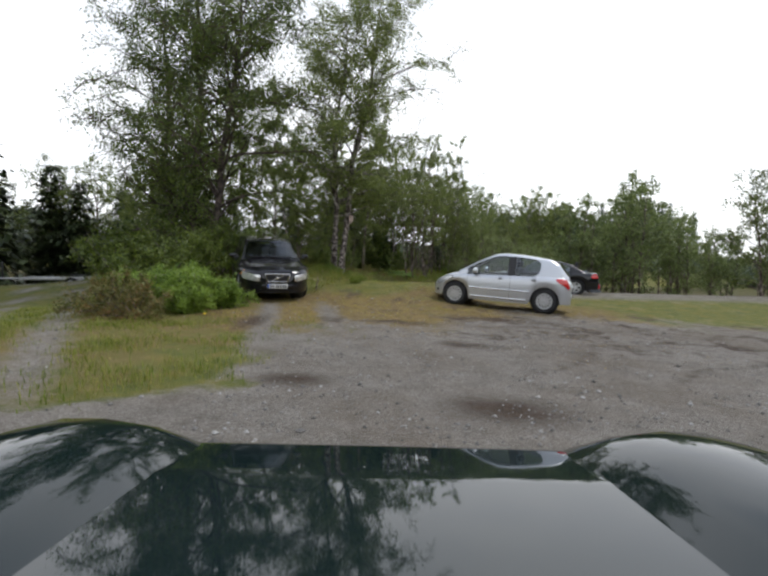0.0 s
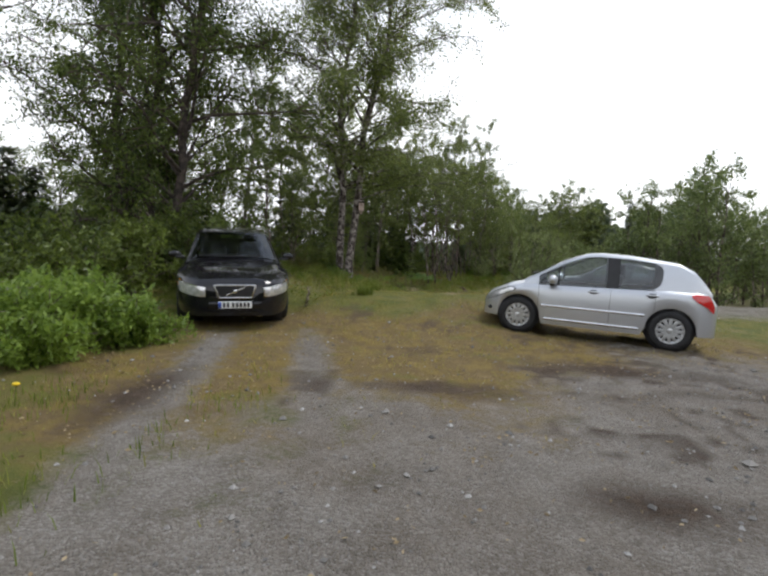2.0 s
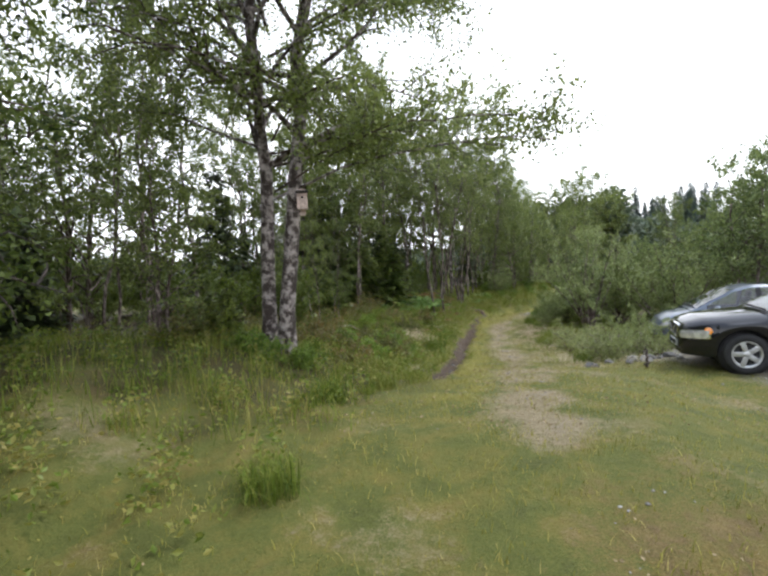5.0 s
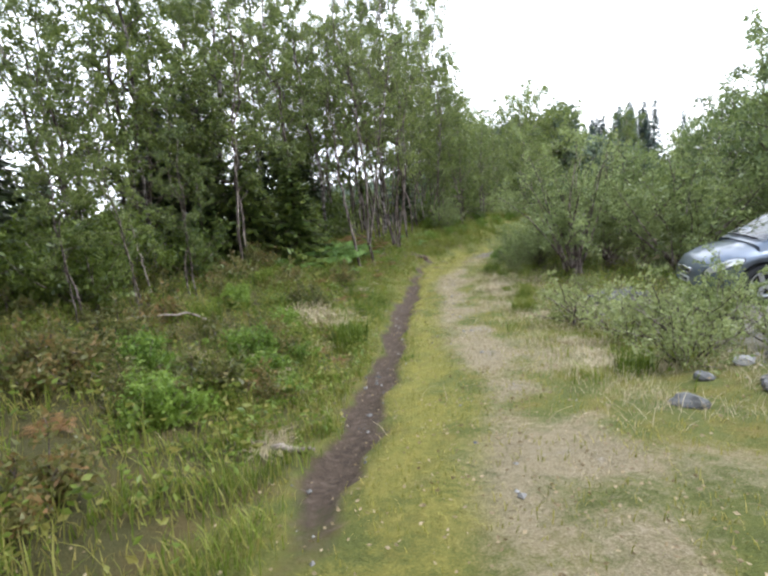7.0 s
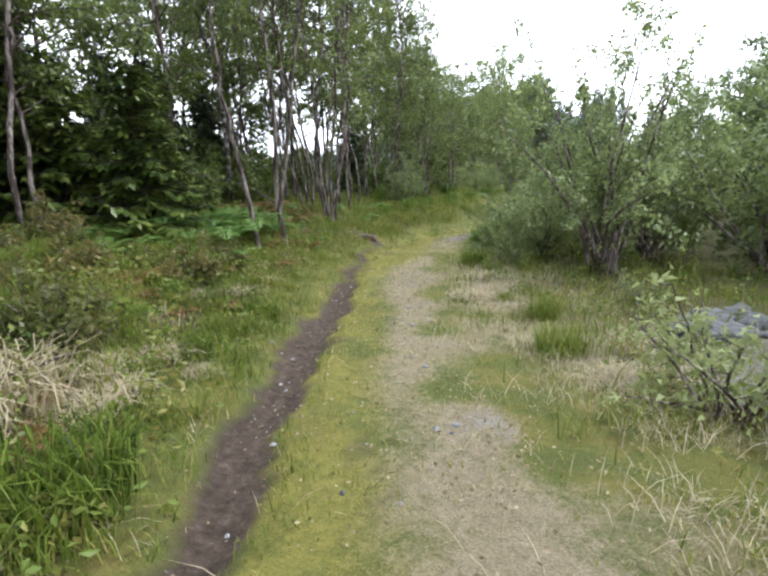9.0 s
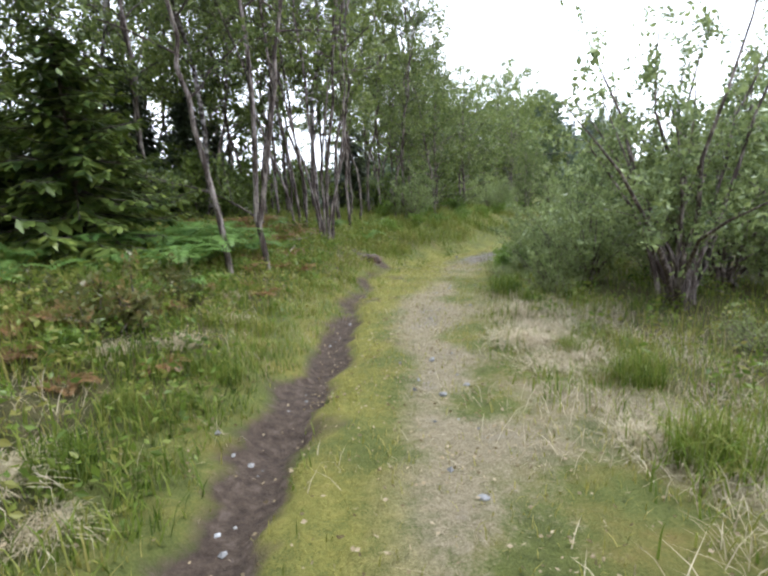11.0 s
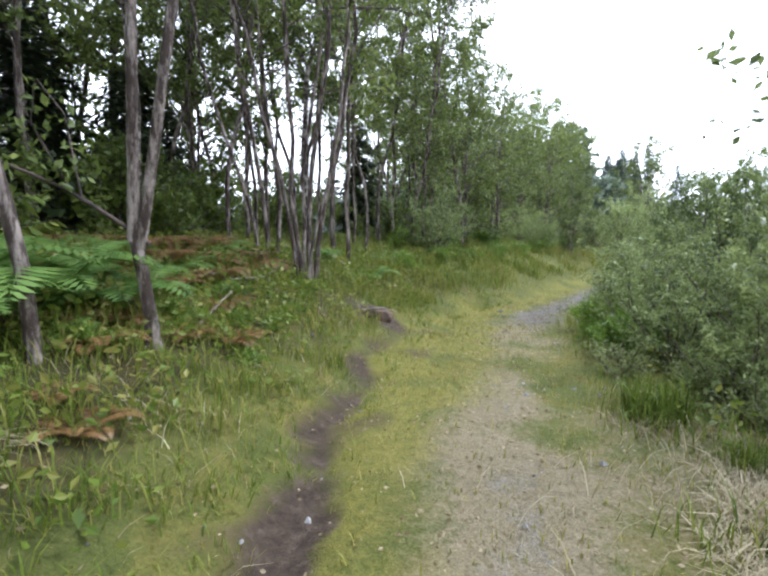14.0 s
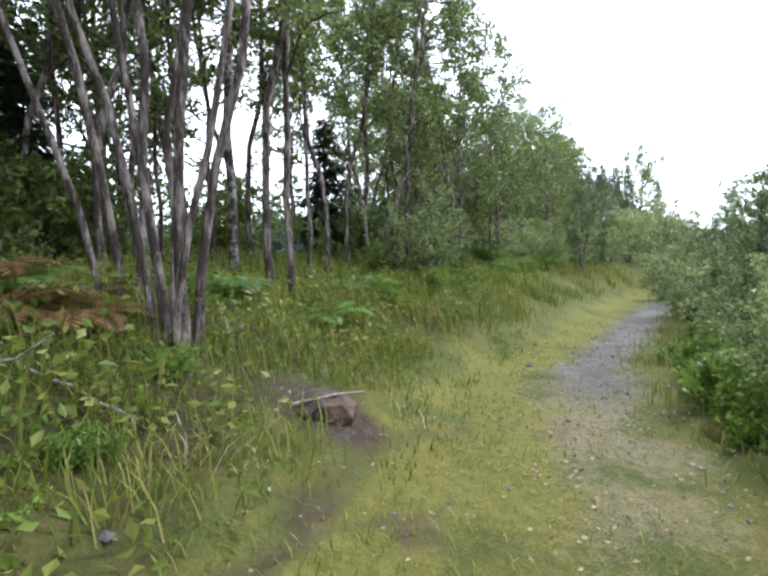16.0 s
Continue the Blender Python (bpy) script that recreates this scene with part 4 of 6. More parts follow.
                part("window_seal", mesh_bm(vv, [t for f in ff for t in f.tolist()]), TRIM, car)

    def screen(pname, a, b, push):
        rows = []
        for v in np.linspace(a, b, 10):
            bl, rz, wb, we = edge(v)
            row = []
            for u in np.linspace(-1, 1, 13):
                yy = u * (we * 0.91)
                drop = np.interp(abs(yy) / we, [0, 0.5, 0.82, 0.955], [-0.01, -0.004, 0.01, 0.03])
                row.append((v + push * 0.012, yy, rz - drop + 0.007))
            rows.append(row)
        v0, f0 = lattice(rows)
        part(pname, mesh_bm(v0, f0), CAR_GLASS, car, "dark reflective glass")

    screen("windscreen", *spec["screen"], 1)
    screen("rear_window", *spec["rear_screen"], -1)

    # wheels and the dark wells behind them
    for ax in (axf, axr):
        for sg in (1, -1):
            wheel(car, ax, sg * (half - 0.115), r, spec["spokes"], ALLOY, sg)
            bm = bmesh.new()
            bmesh.ops.create_cone(bm, cap_ends=True, segments=24, radius1=r * 1.16, radius2=r * 1.16, depth=0.3, matrix=pose(ax, sg * (half - 0.26), r, 90, 0, 0))
            part("wheel_arch", bm, TRIM, car)

    # lamps, mirrors, handles, trim
    def skin_y(v, zz):
        s = section(v)
        return float(np.interp(zz, [p[1] for p in s[:6]], [p[0] for p in s[:6]]))

    def on_skin(a, b, lo, hi, sg, lift, n=12, m=5):
        """A patch lying on the car's side between two stations; lo and hi hang from the belt line, at a and at b."""
        rows = []
        for k in range(n):
            u = k / (n - 1)
            v = a + (b - a) * u
            z0, z1 = tab("belt", v) + lo[0] + (lo[1] - lo[0]) * u, tab("belt", v) + hi[0] + (hi[1] - hi[0]) * u
            round_off = 1 - 0.55 * max(0.0, abs(2 * u - 1) - 0.6) / 0.4
            c, h = (z0 + z1) / 2, (z1 - z0) / 2 * round_off
            rows.append([(v + lift * 0.6 * (v > 0) - lift * 0.6 * (v < 0), sg * (skin_y(v, zz) + lift), zz) for zz in np.linspace(c - h, c + h, m)])
        return mesh_bm(*lattice(rows))

    def round_nose(a, inner, lo, hi, sg, lift, n=16, m=6):
        """A patch that wraps from the car's side round the corner on to its nose."""
        plan = [(v, halfw(v) * 0.985) for v in np.linspace(front - a, front, 14)] + [(front, y) for y in np.linspace(halfw(front) * 0.97, inner, 6)]
        plan = np.array(plan)
        run = np.concatenate([[0], np.cumsum(np.linalg.norm(np.diff(plan, axis=0), axis=1))])
        rows = []
        for k in range(n):
            u = k / (n - 1)
            v, y = (float(np.interp(u * run[-1], run, plan[:, c])) for c in (0, 1))
            z0, z1 = lo[0] + (lo[1] - lo[0]) * u, hi[0] + (hi[1] - hi[0]) * u
            c, h = (z0 + z1) / 2, (z1 - z0) / 2 * (1 - 0.16 * max(0.0, abs(2 * u - 1) - 0.8) / 0.2)
            out = u**1.5
            rows.append([(v + lift * (0.3 + out) - 0.012 * q**2, sg * (y + lift * (1 - out) * 1.4), c + h * q) for q in np.linspace(-1, 1, m)])
        return mesh_bm(*lattice(rows))

    for sg in (1, -1):
        a, b, lo, hi = spec["headlight"]
        if "wrap" in spec:
            a, inner, lo, hi = spec["wrap"]
            lamp = part("headlight", round_nose(a + 0.02, inner - 0.015, (lo[0] - 0.012, lo[1] - 0.014), (hi[0] + 0.01, hi[1] + 0.012), sg, 0.010), CHROME, car, "large bright headlight with a chrome edge")
            part("lens", round_nose(a, inner, lo, hi, sg, 0.017), LAMP_INSIDE, lamp, "clear bright lens")
            part("indicator", on_skin(front - a - 0.05, front - a + 0.05, (-0.16, -0.16), (-0.05, -0.05), sg, 0.016, 5), AMBER_LENS, lamp, "amber lens")
            a, b, lo, hi = spec["taillight"]
            part("tail_light", on_skin(rear + a, rear + b, lo, hi, sg, 0.012), RED_LENS, car, "red lens")
        else:
            lamp = part("headlight", on_skin(front - a - 0.02, front - b + 0.015, (lo[0] - 0.012, lo[1] - 0.012), (hi[0] + 0.01, hi[1] + 0.01), sg, 0.005), TRIM, car, "headlight in a dark surround")
            part("lens", on_skin(front - a, front - b, lo, hi, sg, 0.012), LAMP_INSIDE, lamp, "clear ribbed lens")
            if spec.get("amber"):
                part("indicator", on_skin(front - a - 0.07, front - a + 0.03, (lo[0] + 0.02, lo[0] + 0.01), (hi[0] - 0.02, hi[0] - 0.01), sg, 0.014, 5), AMBER_LENS, lamp, "amber lens")
            a, b, lo, hi = spec["taillight"]
            part("tail_light", on_skin(rear + a, rear + b, lo, hi, sg, 0.012), RED_LENS, car, "red lens")
        mx = spec["mirror"]
        mz = tab("belt", mx) + 0.10
        my = halfw(mx) + 0.08
        mirror = part("mirror", ball_bm(mx, sg * my, mz, *spec.get("mirror_size", (0.06, 0.105, 0.068))), paint, car)
        foot = spec.get("mirror_foot", 0.045)
        part("mirror_foot", box_bm(mx + 0.01, sg * (my - 0.08), mz - foot, 0.10, 0.15, 0.05, 0.02), TRIM, mirror)
        for hx2 in spec["handles"]:
            hz2 = tab("belt", hx2) - 0.10
            grip = part("door_handle", box_bm(hx2, sg * (skin_y(hx2, hz2) + 0.02), hz2 + 0.008, 0.20, 0.03, 0.034, 0.012), paint, car)
            part("handle_recess", ball_bm(hx2, sg * skin_y(hx2, hz2), hz2, 0.075, 0.012, 0.045), TRIM if paint is not SILVER_PAINT else SEAT_CLOTH, grip, "dark recess")
        for sx in spec["seams"]:
            lo, hi = spec["sill"] + 0.06, tab("belt", sx) - 0.03
            zs = np.linspace(max(lo, arch(sx) + 0.02), hi, 8)
            rows = [[(sx - 0.003, sg * (skin_y(sx, q) + 0.003), q), (sx + 0.003, sg * (skin_y(sx, q) + 0.003), q)] for q in zs]
            v0, f0 = lattice(rows)
            part("door_gap", mesh_bm(v0, f0), TRIM, car)
        for z1, a, b, m in spec["strips"]:
            rows = []
            for v in np.linspace(a, b, 10):
                yy = skin_y(v, z1)
                rows.append([(v, sg * (yy - 0.01), z1 - 0.026), (v, sg * (yy + 0.014), z1 - 0.02), (v, sg * (yy + 0.016), z1 + 0.016), (v, sg * (yy - 0.01), z1 + 0.026)])
            v0, f0 = lattice(rows)
            part("side_strip", mesh_bm(v0, f0), m, car, "side rubbing strip")
    # nose: grille, lower intake, plate
    gz, gw, gh = spec["grille"]
    gx = front - 0.035
    grille = part("grille", box_bm(gx, 0, gz, 0.10, gw, gh, 0.03), TRIM, car, "dark slatted grille")
    part("grille_frame", box_bm(gx + 0.03, 0, gz + gh / 2, 0.06, gw * 1.02, 0.022, 0.008), CHROME, grille, "chrome surround")
    part("grille_frame", box_bm(gx + 0.03, 0, gz - gh / 2, 0.06, gw * 0.86, 0.022, 0.008), CHROME, grille, "chrome surround")
    for sg in (1, -1):
        bm = box_bm(gx + 0.03, sg * gw * 0.475, gz, 0.06, 0.022, gh * 1.06, 0.008)
        bmesh.ops.rotate(bm, cent=(gx + 0.03, sg * gw * 0.475, gz), matrix=Matrix.Rotation(radians(-20 * sg), 3, "X"), verts=bm.verts)
        part("grille_frame", bm, CHROME, grille, "chrome surround")
    for k in range(5):
        part("slat", box_bm(gx + 0.045, 0, gz + gh * (k - 2) / 6.0, 0.02, gw * 0.92, 0.008), TRIM, grille)
    if spec.get("bright"):
        bm = box_bm(gx + 0.055, 0, gz, 0.012, gw * 0.55, 0.02, 0.004)
        bmesh.ops.rotate(bm, cent=(gx + 0.055, 0, gz), matrix=Matrix.Rotation(radians(24), 3, "X"), verts=bm.verts)
        part("badge_bar", bm, CHROME, grille, "slanting chrome bar")
        part("badge", ball_bm(gx + 0.055, 0, gz, 0.014, 0.034, 0.034), CHROME, grille, "round badge")
    part("lower_intake", box_bm(front - 0.05, 0, spec["sill"] + 0.14, 0.10, W * 0.5, 0.10, 0.03), TRIM, car)
    part("front_bumper", box_bm(front - 0.07, 0, gz - gh / 2 - 0.12, 0.16, W * 0.46, 0.14, 0.05), paint, car)
    for sg in (1, -1) if spec.get("fog", True) else ():
        part("fog_lamp", ball_bm(front - 0.16, sg * (halfw(front - 0.16) - 0.035), spec["sill"] + 0.2, 0.06, 0.06, 0.045), TRIM, car, "dark fog lamp recess")
    for ends, px in ((1, front + 0.022), (-1, rear - 0.012)):
        pz = gz - gh / 2 - 0.11 if ends > 0 else spec["rear_plate"]
        plate = part("number_plate", box_bm(px, 0, pz, 0.016, 0.49, 0.105, 0.003), PLATE_WHITE, car, "white plate with dark bars")
        part("plate_edge", box_bm(px + ends * 0.006, ends * -0.222, pz, 0.014, 0.04, 0.095), PLATE_BLUE, plate, "blue edge")
        for k in range(7):
            part("plate_bar", box_bm(px + ends * 0.007, ends * (-0.16 + 0.056 * k + (0.02 if k > 1 else 0)), pz, 0.013, 0.034, 0.066), INK, plate)
    part("rear_bumper", box_bm(rear + 0.06, 0, spec["sill"] + 0.27, 0.16, W * 0.7, 0.16, 0.05), spec.get("bumper", paint), car)
    # wiper arms on the screen
    sx0 = spec["screen"][0]
    for yy in (0.25, -0.3):
        zz = tab("roof", sx0) + 0.03
        part("wiper", box_bm(sx0 + 0.03, yy, zz, 0.025, 0.55, 0.02, 0.005), TRIM, car)
    for sg in (1, -1) if spec.get("ridges") else ():
        rows = []
        for q in np.linspace(0, 1, 22):
            xx = front - 0.015 - q * 1.5
            zz = tab("deck", xx)
            up = min(1.0, 7 * q) ** 0.5
            rows.append([(xx - 0.05 * (d > 0.85), sg * d, zz + e * up - 0.02 * (1 - up)) for d, e in ((0.44, -0.012), (0.47, 0.004), (0.50, 0.028), (0.57, 0.062), (0.66, 0.078), (0.76, 0.076), (0.84, 0.055), (0.89, 0.01), (0.91, -0.06))])
        v0, f0 = lattice(rows)
        part("wing", mesh_bm(v0, f0), paint, car, "raised wing beside the bonnet")
    return tagged(car, label, "car")


HATCH = dict(round_windows=True, mirror_foot=0.09, mirror_size=(0.085, 0.11, 0.085), length=3.93, width=1.72, front=1.98, nose=0.72, base=2.54, wheel=0.332, sill=0.21, height=1.59,
             belt=[(-1.95, 0.82), (-1.8, 1.0), (-1.2, 1.01), (0.5, 0.96), (1.0, 0.94), (1.5, 0.85), (1.85, 0.72), (1.98, 0.58)],
             deck=[(-1.95, 0.88), (-1.75, 1.07), (0.6, 1.05), (1.05, 1.03), (1.5, 0.93), (1.85, 0.76), (1.98, 0.57)],
             roof=[(-1.86, 1.03), (-1.6, 1.36), (-1.35, 1.49), (-0.6, 1.575), (-0.1, 1.59), (0.15, 1.565), (0.5, 1.43), (1.2, 1.03)],
             windows=[(-1.10, -0.40), (-0.23, 0.94)], screen=(1.06, 0.28), rear_screen=(-1.82, -1.56),
             headlight=(0.62, 0.10, (-0.10, -0.16), (-0.01, -0.03)), taillight=(0.42, 0.06, (-0.10, -0.28), (-0.01, -0.03)), mirror=0.68, handles=(-0.02, -0.95), seams=(0.92, -0.30, -1.0),
             strips=[(0.56, -0.85, 0.85, CHROME), (0.315, -0.78, 0.8, CHROME)], grille=(0.50, 0.55, 0.10), rear_plate=0.75, spokes=12, bumper=None)
HATCH["bumper"] = SILVER_PAINT
ESTATE = dict(length=4.71, width=1.80, front=2.34, base=2.76, wheel=0.325, sill=0.19, height=1.46,
              belt=[(-2.37, 0.78), (-2.25, 0.95), (0.6, 0.93), (1.2, 0.88), (2.0, 0.80), (2.25, 0.75), (2.34, 0.68)],
              deck=[(-2.37, 0.84), (-2.2, 1.0), (0.7, 1.0), (1.2, 0.98), (2.0, 0.89), (2.25, 0.82), (2.34, 0.75)],
              roof=[(-2.28, 0.98), (-2.05, 1.32), (-1.8, 1.43), (-0.8, 1.46), (0.0, 1.455), (0.3, 1.41), (1.08, 0.965)],
              windows=[(-1.95, -1.2), (-1.12, -0.22), (-0.14, 0.80)], screen=(1.0, 0.30), rear_screen=(-2.25, -2.02),
              headlight=(0.40, 0.012, (-0.185, -0.145), (-0.05, -0.03)), taillight=(0.25, 0.05, (-0.25, -0.3), (-0.01, -0.02)), mirror=0.70, handles=(0.05, -0.95), seams=(0.95, -0.18, -1.15),
              strips=[(0.50, -1.0, 0.95, TRIM)], grille=(0.63, 0.57, 0.19), rear_plate=0.8, spokes=5, nose=0.64, bright=True, amber=True, fog=False, wrap=(0.42, 0.44, (0.585, 0.55), (0.745, 0.685)))
SALOON = dict(ESTATE, wrap=(0.34, 0.43, (0.56, 0.53), (0.70, 0.65)), length=4.5, front=2.22, roof=[(-1.75, 0.98), (-1.2, 1.28), (-0.7, 1.41), (-0.2, 1.44), (0.2, 1.40), (1.05, 0.96)], height=1.44,
              belt=[(-2.28, 0.80), (-2.2, 0.92), (0.6, 0.92), (1.2, 0.87), (1.9, 0.79), (2.15, 0.74), (2.22, 0.67)],
              deck=[(-2.28, 0.9), (-2.2, 0.98), (0.7, 0.99), (1.2, 0.97), (1.9, 0.88), (2.15, 0.80), (2.22, 0.73)],
              windows=[(-1.15, -0.3), (-0.22, 0.76)], rear_screen=(-1.68, -1.05), headlight=(0.36, 0.05, (-0.15, -0.17), (-0.01, -0.02)), taillight=(0.30, 0.03, (-0.2, -0.2), (-0.03, -0.03)),
              grille=(0.62, 0.60, 0.22), amber=False, strips=[(0.48, -0.95, 0.9, CHROME)])
MPV = dict(HATCH, round_windows=False, length=4.3, width=1.76, front=2.2, base=2.6, wheel=0.32, height=1.62, spokes=5,
           belt=[(-2.1, 0.85), (-1.95, 1.0), (0.5, 0.95), (1.1, 0.90), (1.75, 0.78), (2.05, 0.66), (2.2, 0.5)],
           deck=[(-2.1, 0.9), (-1.9, 1.06), (0.7, 1.02), (1.2, 0.99), (1.75, 0.87), (2.05, 0.74), (2.2, 0.56)],
           roof=[(-2.02, 1.02), (-1.75, 1.42), (-1.4, 1.55), (-0.6, 1.62), (0.0, 1.61), (0.4, 1.50), (1.35, 0.97)],
           windows=[(-1.7, -1.1), (-1.02, -0.2), (-0.12, 1.0)], screen=(1.25, 0.35), rear_screen=(-1.98, -1.72), headlight=(0.6, 0.10, (-0.11, -0.17), (-0.01, -0.03)),
           taillight=(0.3, 0.05, (-0.3, -0.35), (-0.01, -0.03)), mirror=0.8, seams=(1.0, -0.16, -1.1), handles=(0.05, -0.9), strips=[(0.55, -0.95, 0.95, BLUE_PAINT)], bumper=BLUE_PAINT)
OFFROAD = dict(ESTATE, length=4.6, width=1.86, front=2.3, wheel=0.37, sill=0.34, height=1.82, base=2.6,
               belt=[(-2.3, 0.95), (-2.2, 1.02), (0.4, 0.98), (1.0, 0.93), (1.9, 0.85), (2.2, 0.79), (2.3, 0.70)],
               deck=[(-2.3, 1.0), (-2.2, 1.05), (0.5, 1.02), (1.0, 0.96), (1.9, 0.855), (2.2, 0.80), (2.3, 0.74)],
               roof=[(-2.2, 1.05), (-2.1, 1.65), (-1.8, 1.80), (-0.8, 1.82), (-0.2, 1.79), (0.72, 1.0)],
               windows=[(-2.0, -1.3), (-1.2, -0.5), (-0.4, 0.35)], screen=(0.62, -0.1), rear_screen=(-2.18, -2.1), mirror=0.45, handles=(-0.1, -1.0), seams=(0.7, -0.45, -1.25),
               headlight=(0.30, 0.04, (-0.24, -0.25), (-0.10, -0.11)), taillight=(0.2, 0.04, (-0.3, -0.3), (-0.05, -0.05)), grille=(0.58, 0.8, 0.12), nose=0.35, ridges=True, bright=False, amber=True, strips=[(0.6, -1.0, 0.9, TRIM)])


# ---------------------------------------------------------------- the yard's cars
OFFROAD.pop("wrap")
build_car("hatchback_car", "silver five-door hatchback parked on the gravel yard", SILVER_PAINT, HATCH, 3.41, 13.91, 158.4, -0.09, -2.4, 0.945)
build_car("estate_car", "black estate car with chrome grille parked by the bushes", BLACK_PAINT, ESTATE, -3.43, 14.35, -70.0, 0.24, 5.0)
build_car("saloon_car", "black saloon car with chrome grille beside the hatchback", BLACK_PAINT, SALOON, 6.75, 20.8, 161.0, None, 0.0, 0.95)
build_car("people_carrier", "grey-blue people carrier parked past the shrubs", BLUE_PAINT, MPV, 9.4, 26.5, 162.0)
build_car("offroad_car", "dark green off-road car standing on the gravel", GREEN_PAINT, OFFROAD, 0.06, -1.05, 90.0)

# ---------------------------------------------------------------- trees
broadleaf("birch_tree", -1.9, 20.9, 21, 12.0, 0.128, 3.3, [(0.07, -0.05, 0.15, -0.01, 1.0), (-0.24, 0.14, -0.01, 0.02, 0.95)], 0.27, 50, 88000, 0.036,
          "tall birch with several white-barked stems on the bank", BIRCH_BARK, BIRCH_LEAF, simple=False, droop=0.16, fluff=3.2,
          extra=[(2.5, -0.12, 4.6, 0.38, 0.028), (3.0, 0.04, 4.3, 0.34, 0.024), (2.6, -0.35, 3.0, 0.4, 0.018), (4.4, -0.75, 3.0, 0.35, 0.03), (3.2, 2.95, 3.2, 0.6, 0.028), (4.7, 0.12, 3.4, 0.3, 0.028), (5.2, -1.6, 3.2, 0.4, 0.03), (3.2, 0.4, 2.8, 0.25, 0.02), (3.4, -0.9, 2.4, 0.3, 0.02), (3.9, 1.4, 3.4, 0.4, 0.022), (3.0, 1.0, 2.6, 0.35, 0.018), (4.4, -2.6, 2.8, 0.5, 0.025)])
broadleaf("birch_tree", -7.2, 18.5, 22, 12.1, 0.14, 3.6, [(0, 0, 0.03, -0.02, 1.0), (0.9, -0.7, 0.10, -0.05, 0.95), (-0.8, 0.3, -0.08, 0, 0.9)], 0.09, 50, 105000, 0.038,
          "broad leafy birch with dark leaning stems", DARK_BARK, OAK_LEAF, droop=0.18, fluff=4.5)
rowan = broadleaf("rowan_tree", 1.92, 32.5, 23, 5.6, 0.031, 1.5, [(-0.1, 0.0, 0.0, 0.03, 1.0, 0.68), (-0.06, 0.0, 0.25, 0.02, 0.95, 0.64)], 0.42, 12, 3000, 0.034,
                  "slender forked rowan with pale grey bark on the bank", GREY_BARK, BIRCH_LEAF, simple=False, crook=0.05, extra=[(0.66, 3.05, 1.6, 0.62, 0.016)])
low = np.array([(0.0, 0, -0.12), (-0.02, 0, 0.2), (-0.05, 0.0, 0.45), (-0.09, 0.0, 0.72)])
v, f = tubes([(low, np.array([0.066, 0.044, 0.04, 0.04]))], 8)
soup("lower_trunk", v, f, GREY_BARK, rowan, smooth=True)
broadleaf("rowan_tree", 1.50, 31.95, 28, 4.6, 0.036, 1.2, [(0, 0, -0.2, 0.02, 1.0)], 0.45, 8, 1000, 0.036,
          "thin leaning rowan sapling with pale bark on the bank", GREY_BARK, BIRCH_LEAF, simple=False, crook=0.06)
broadleaf("birch_clump", 2.9, 34.85, 24, 9.5, 0.023, 1.7, [(0.05, 0, 0.03, 0, 1.0), (0.09, 0.05, 0.12, 0.02, 0.9), (-0.03, 0.04, -0.07, 0.02, 0.9), (0.0, -0.06, 0.20, 0.0, 0.62), (-0.09, 0.0, -0.17, 0.03, 0.75), (-0.03, 0.09, 0.0, 0.05, 0.7), (-0.48, 0.7, -0.10, 0, 0.95), (-0.40, 0.62, 0.06, 0.04, 0.85), (-0.54, 0.62, -0.18, 0.02, 0.7)], 0.30, 14, 13500, 0.036,
          "clump of tall thin birch stems beside the track", GREY_BARK, BIRCH_LEAF, simple=False, crook=0.06)
thin = broadleaf("birch_tree", 0.6, 38.5, 25, 9.5, 0.036, 1.7, [(0, 0, 0.01, 0.0, 1.0), (0.25, 0.1, 0.06, 0.02, 0.85)], 0.25, 17, 7000, 0.037,
                 "slim young birch in the wood", GREY_BARK, BIRCH_LEAF, crook=0.07)
thin2 = broadleaf("birch_tree", -2.0, 33.1, 35, 10.5, 0.055, 1.9, [(0, 0, 0.02, 0.01, 1.0)], 0.28, 19, 7500, 0.037,
                  "slim white-stemmed birch in the wood", BIRCH_BARK, BIRCH_LEAF, crook=0.05)
leafy_tree = broadleaf("birch_tree", -8.5, 25.5, 26, 8.0, 0.08, 2.6, [(0, 0, 0.03, 0.0, 1.0), (0.3, 0.2, 0.08, 0.02, 0.9)], 0.06, 26, 8500, 0.06,
                       "bushy young birch at the edge of the wood", GREY_BARK, BIRCH_LEAF, finest=0.0095)
thicket = broadleaf("alder_tree", 15.0, 35.5, 27, 5.5, 0.05, 1.7, [(0, 0, 0.02, 0.0, 1.0), (0.5, 0.2, 0.06, 0.02, 0.9), (-0.5, -0.1, -0.06, 0.0, 0.85)], 0.03, 20, 7500, 0.05,
                    "dense young alder at the edge of the clearing", GREY_BARK, ALDER_LEAF, finest=0.008)
bush("willow_bush", 7.05, 31.0, 31, 3.7, 1.05, 20, 12500, 0.034, "large grey-green willow bush beside the track", WILLOW_LEAF, simple=False, low=0.5)
willow = bush("willow_bush", 8.6, 31.9, 38, 3.0, 1.3, 16, 7000, 0.04, "tall grey-green willow bush in the thicket", WILLOW_LEAF)
brush = bush("hazel_bush", -5.2, 26.2, 33, 2.2, 1.5, 14, 3700, 0.055, "dark leafy undergrowth bush in the wood", OAK_LEAF)
fir = spruce("spruce_tree", -0.05, 31.75, 41, 2.5, 1.15, 20, "young dense spruce at the edge of the wood", YOUNG_SPRUCE, 1.7)
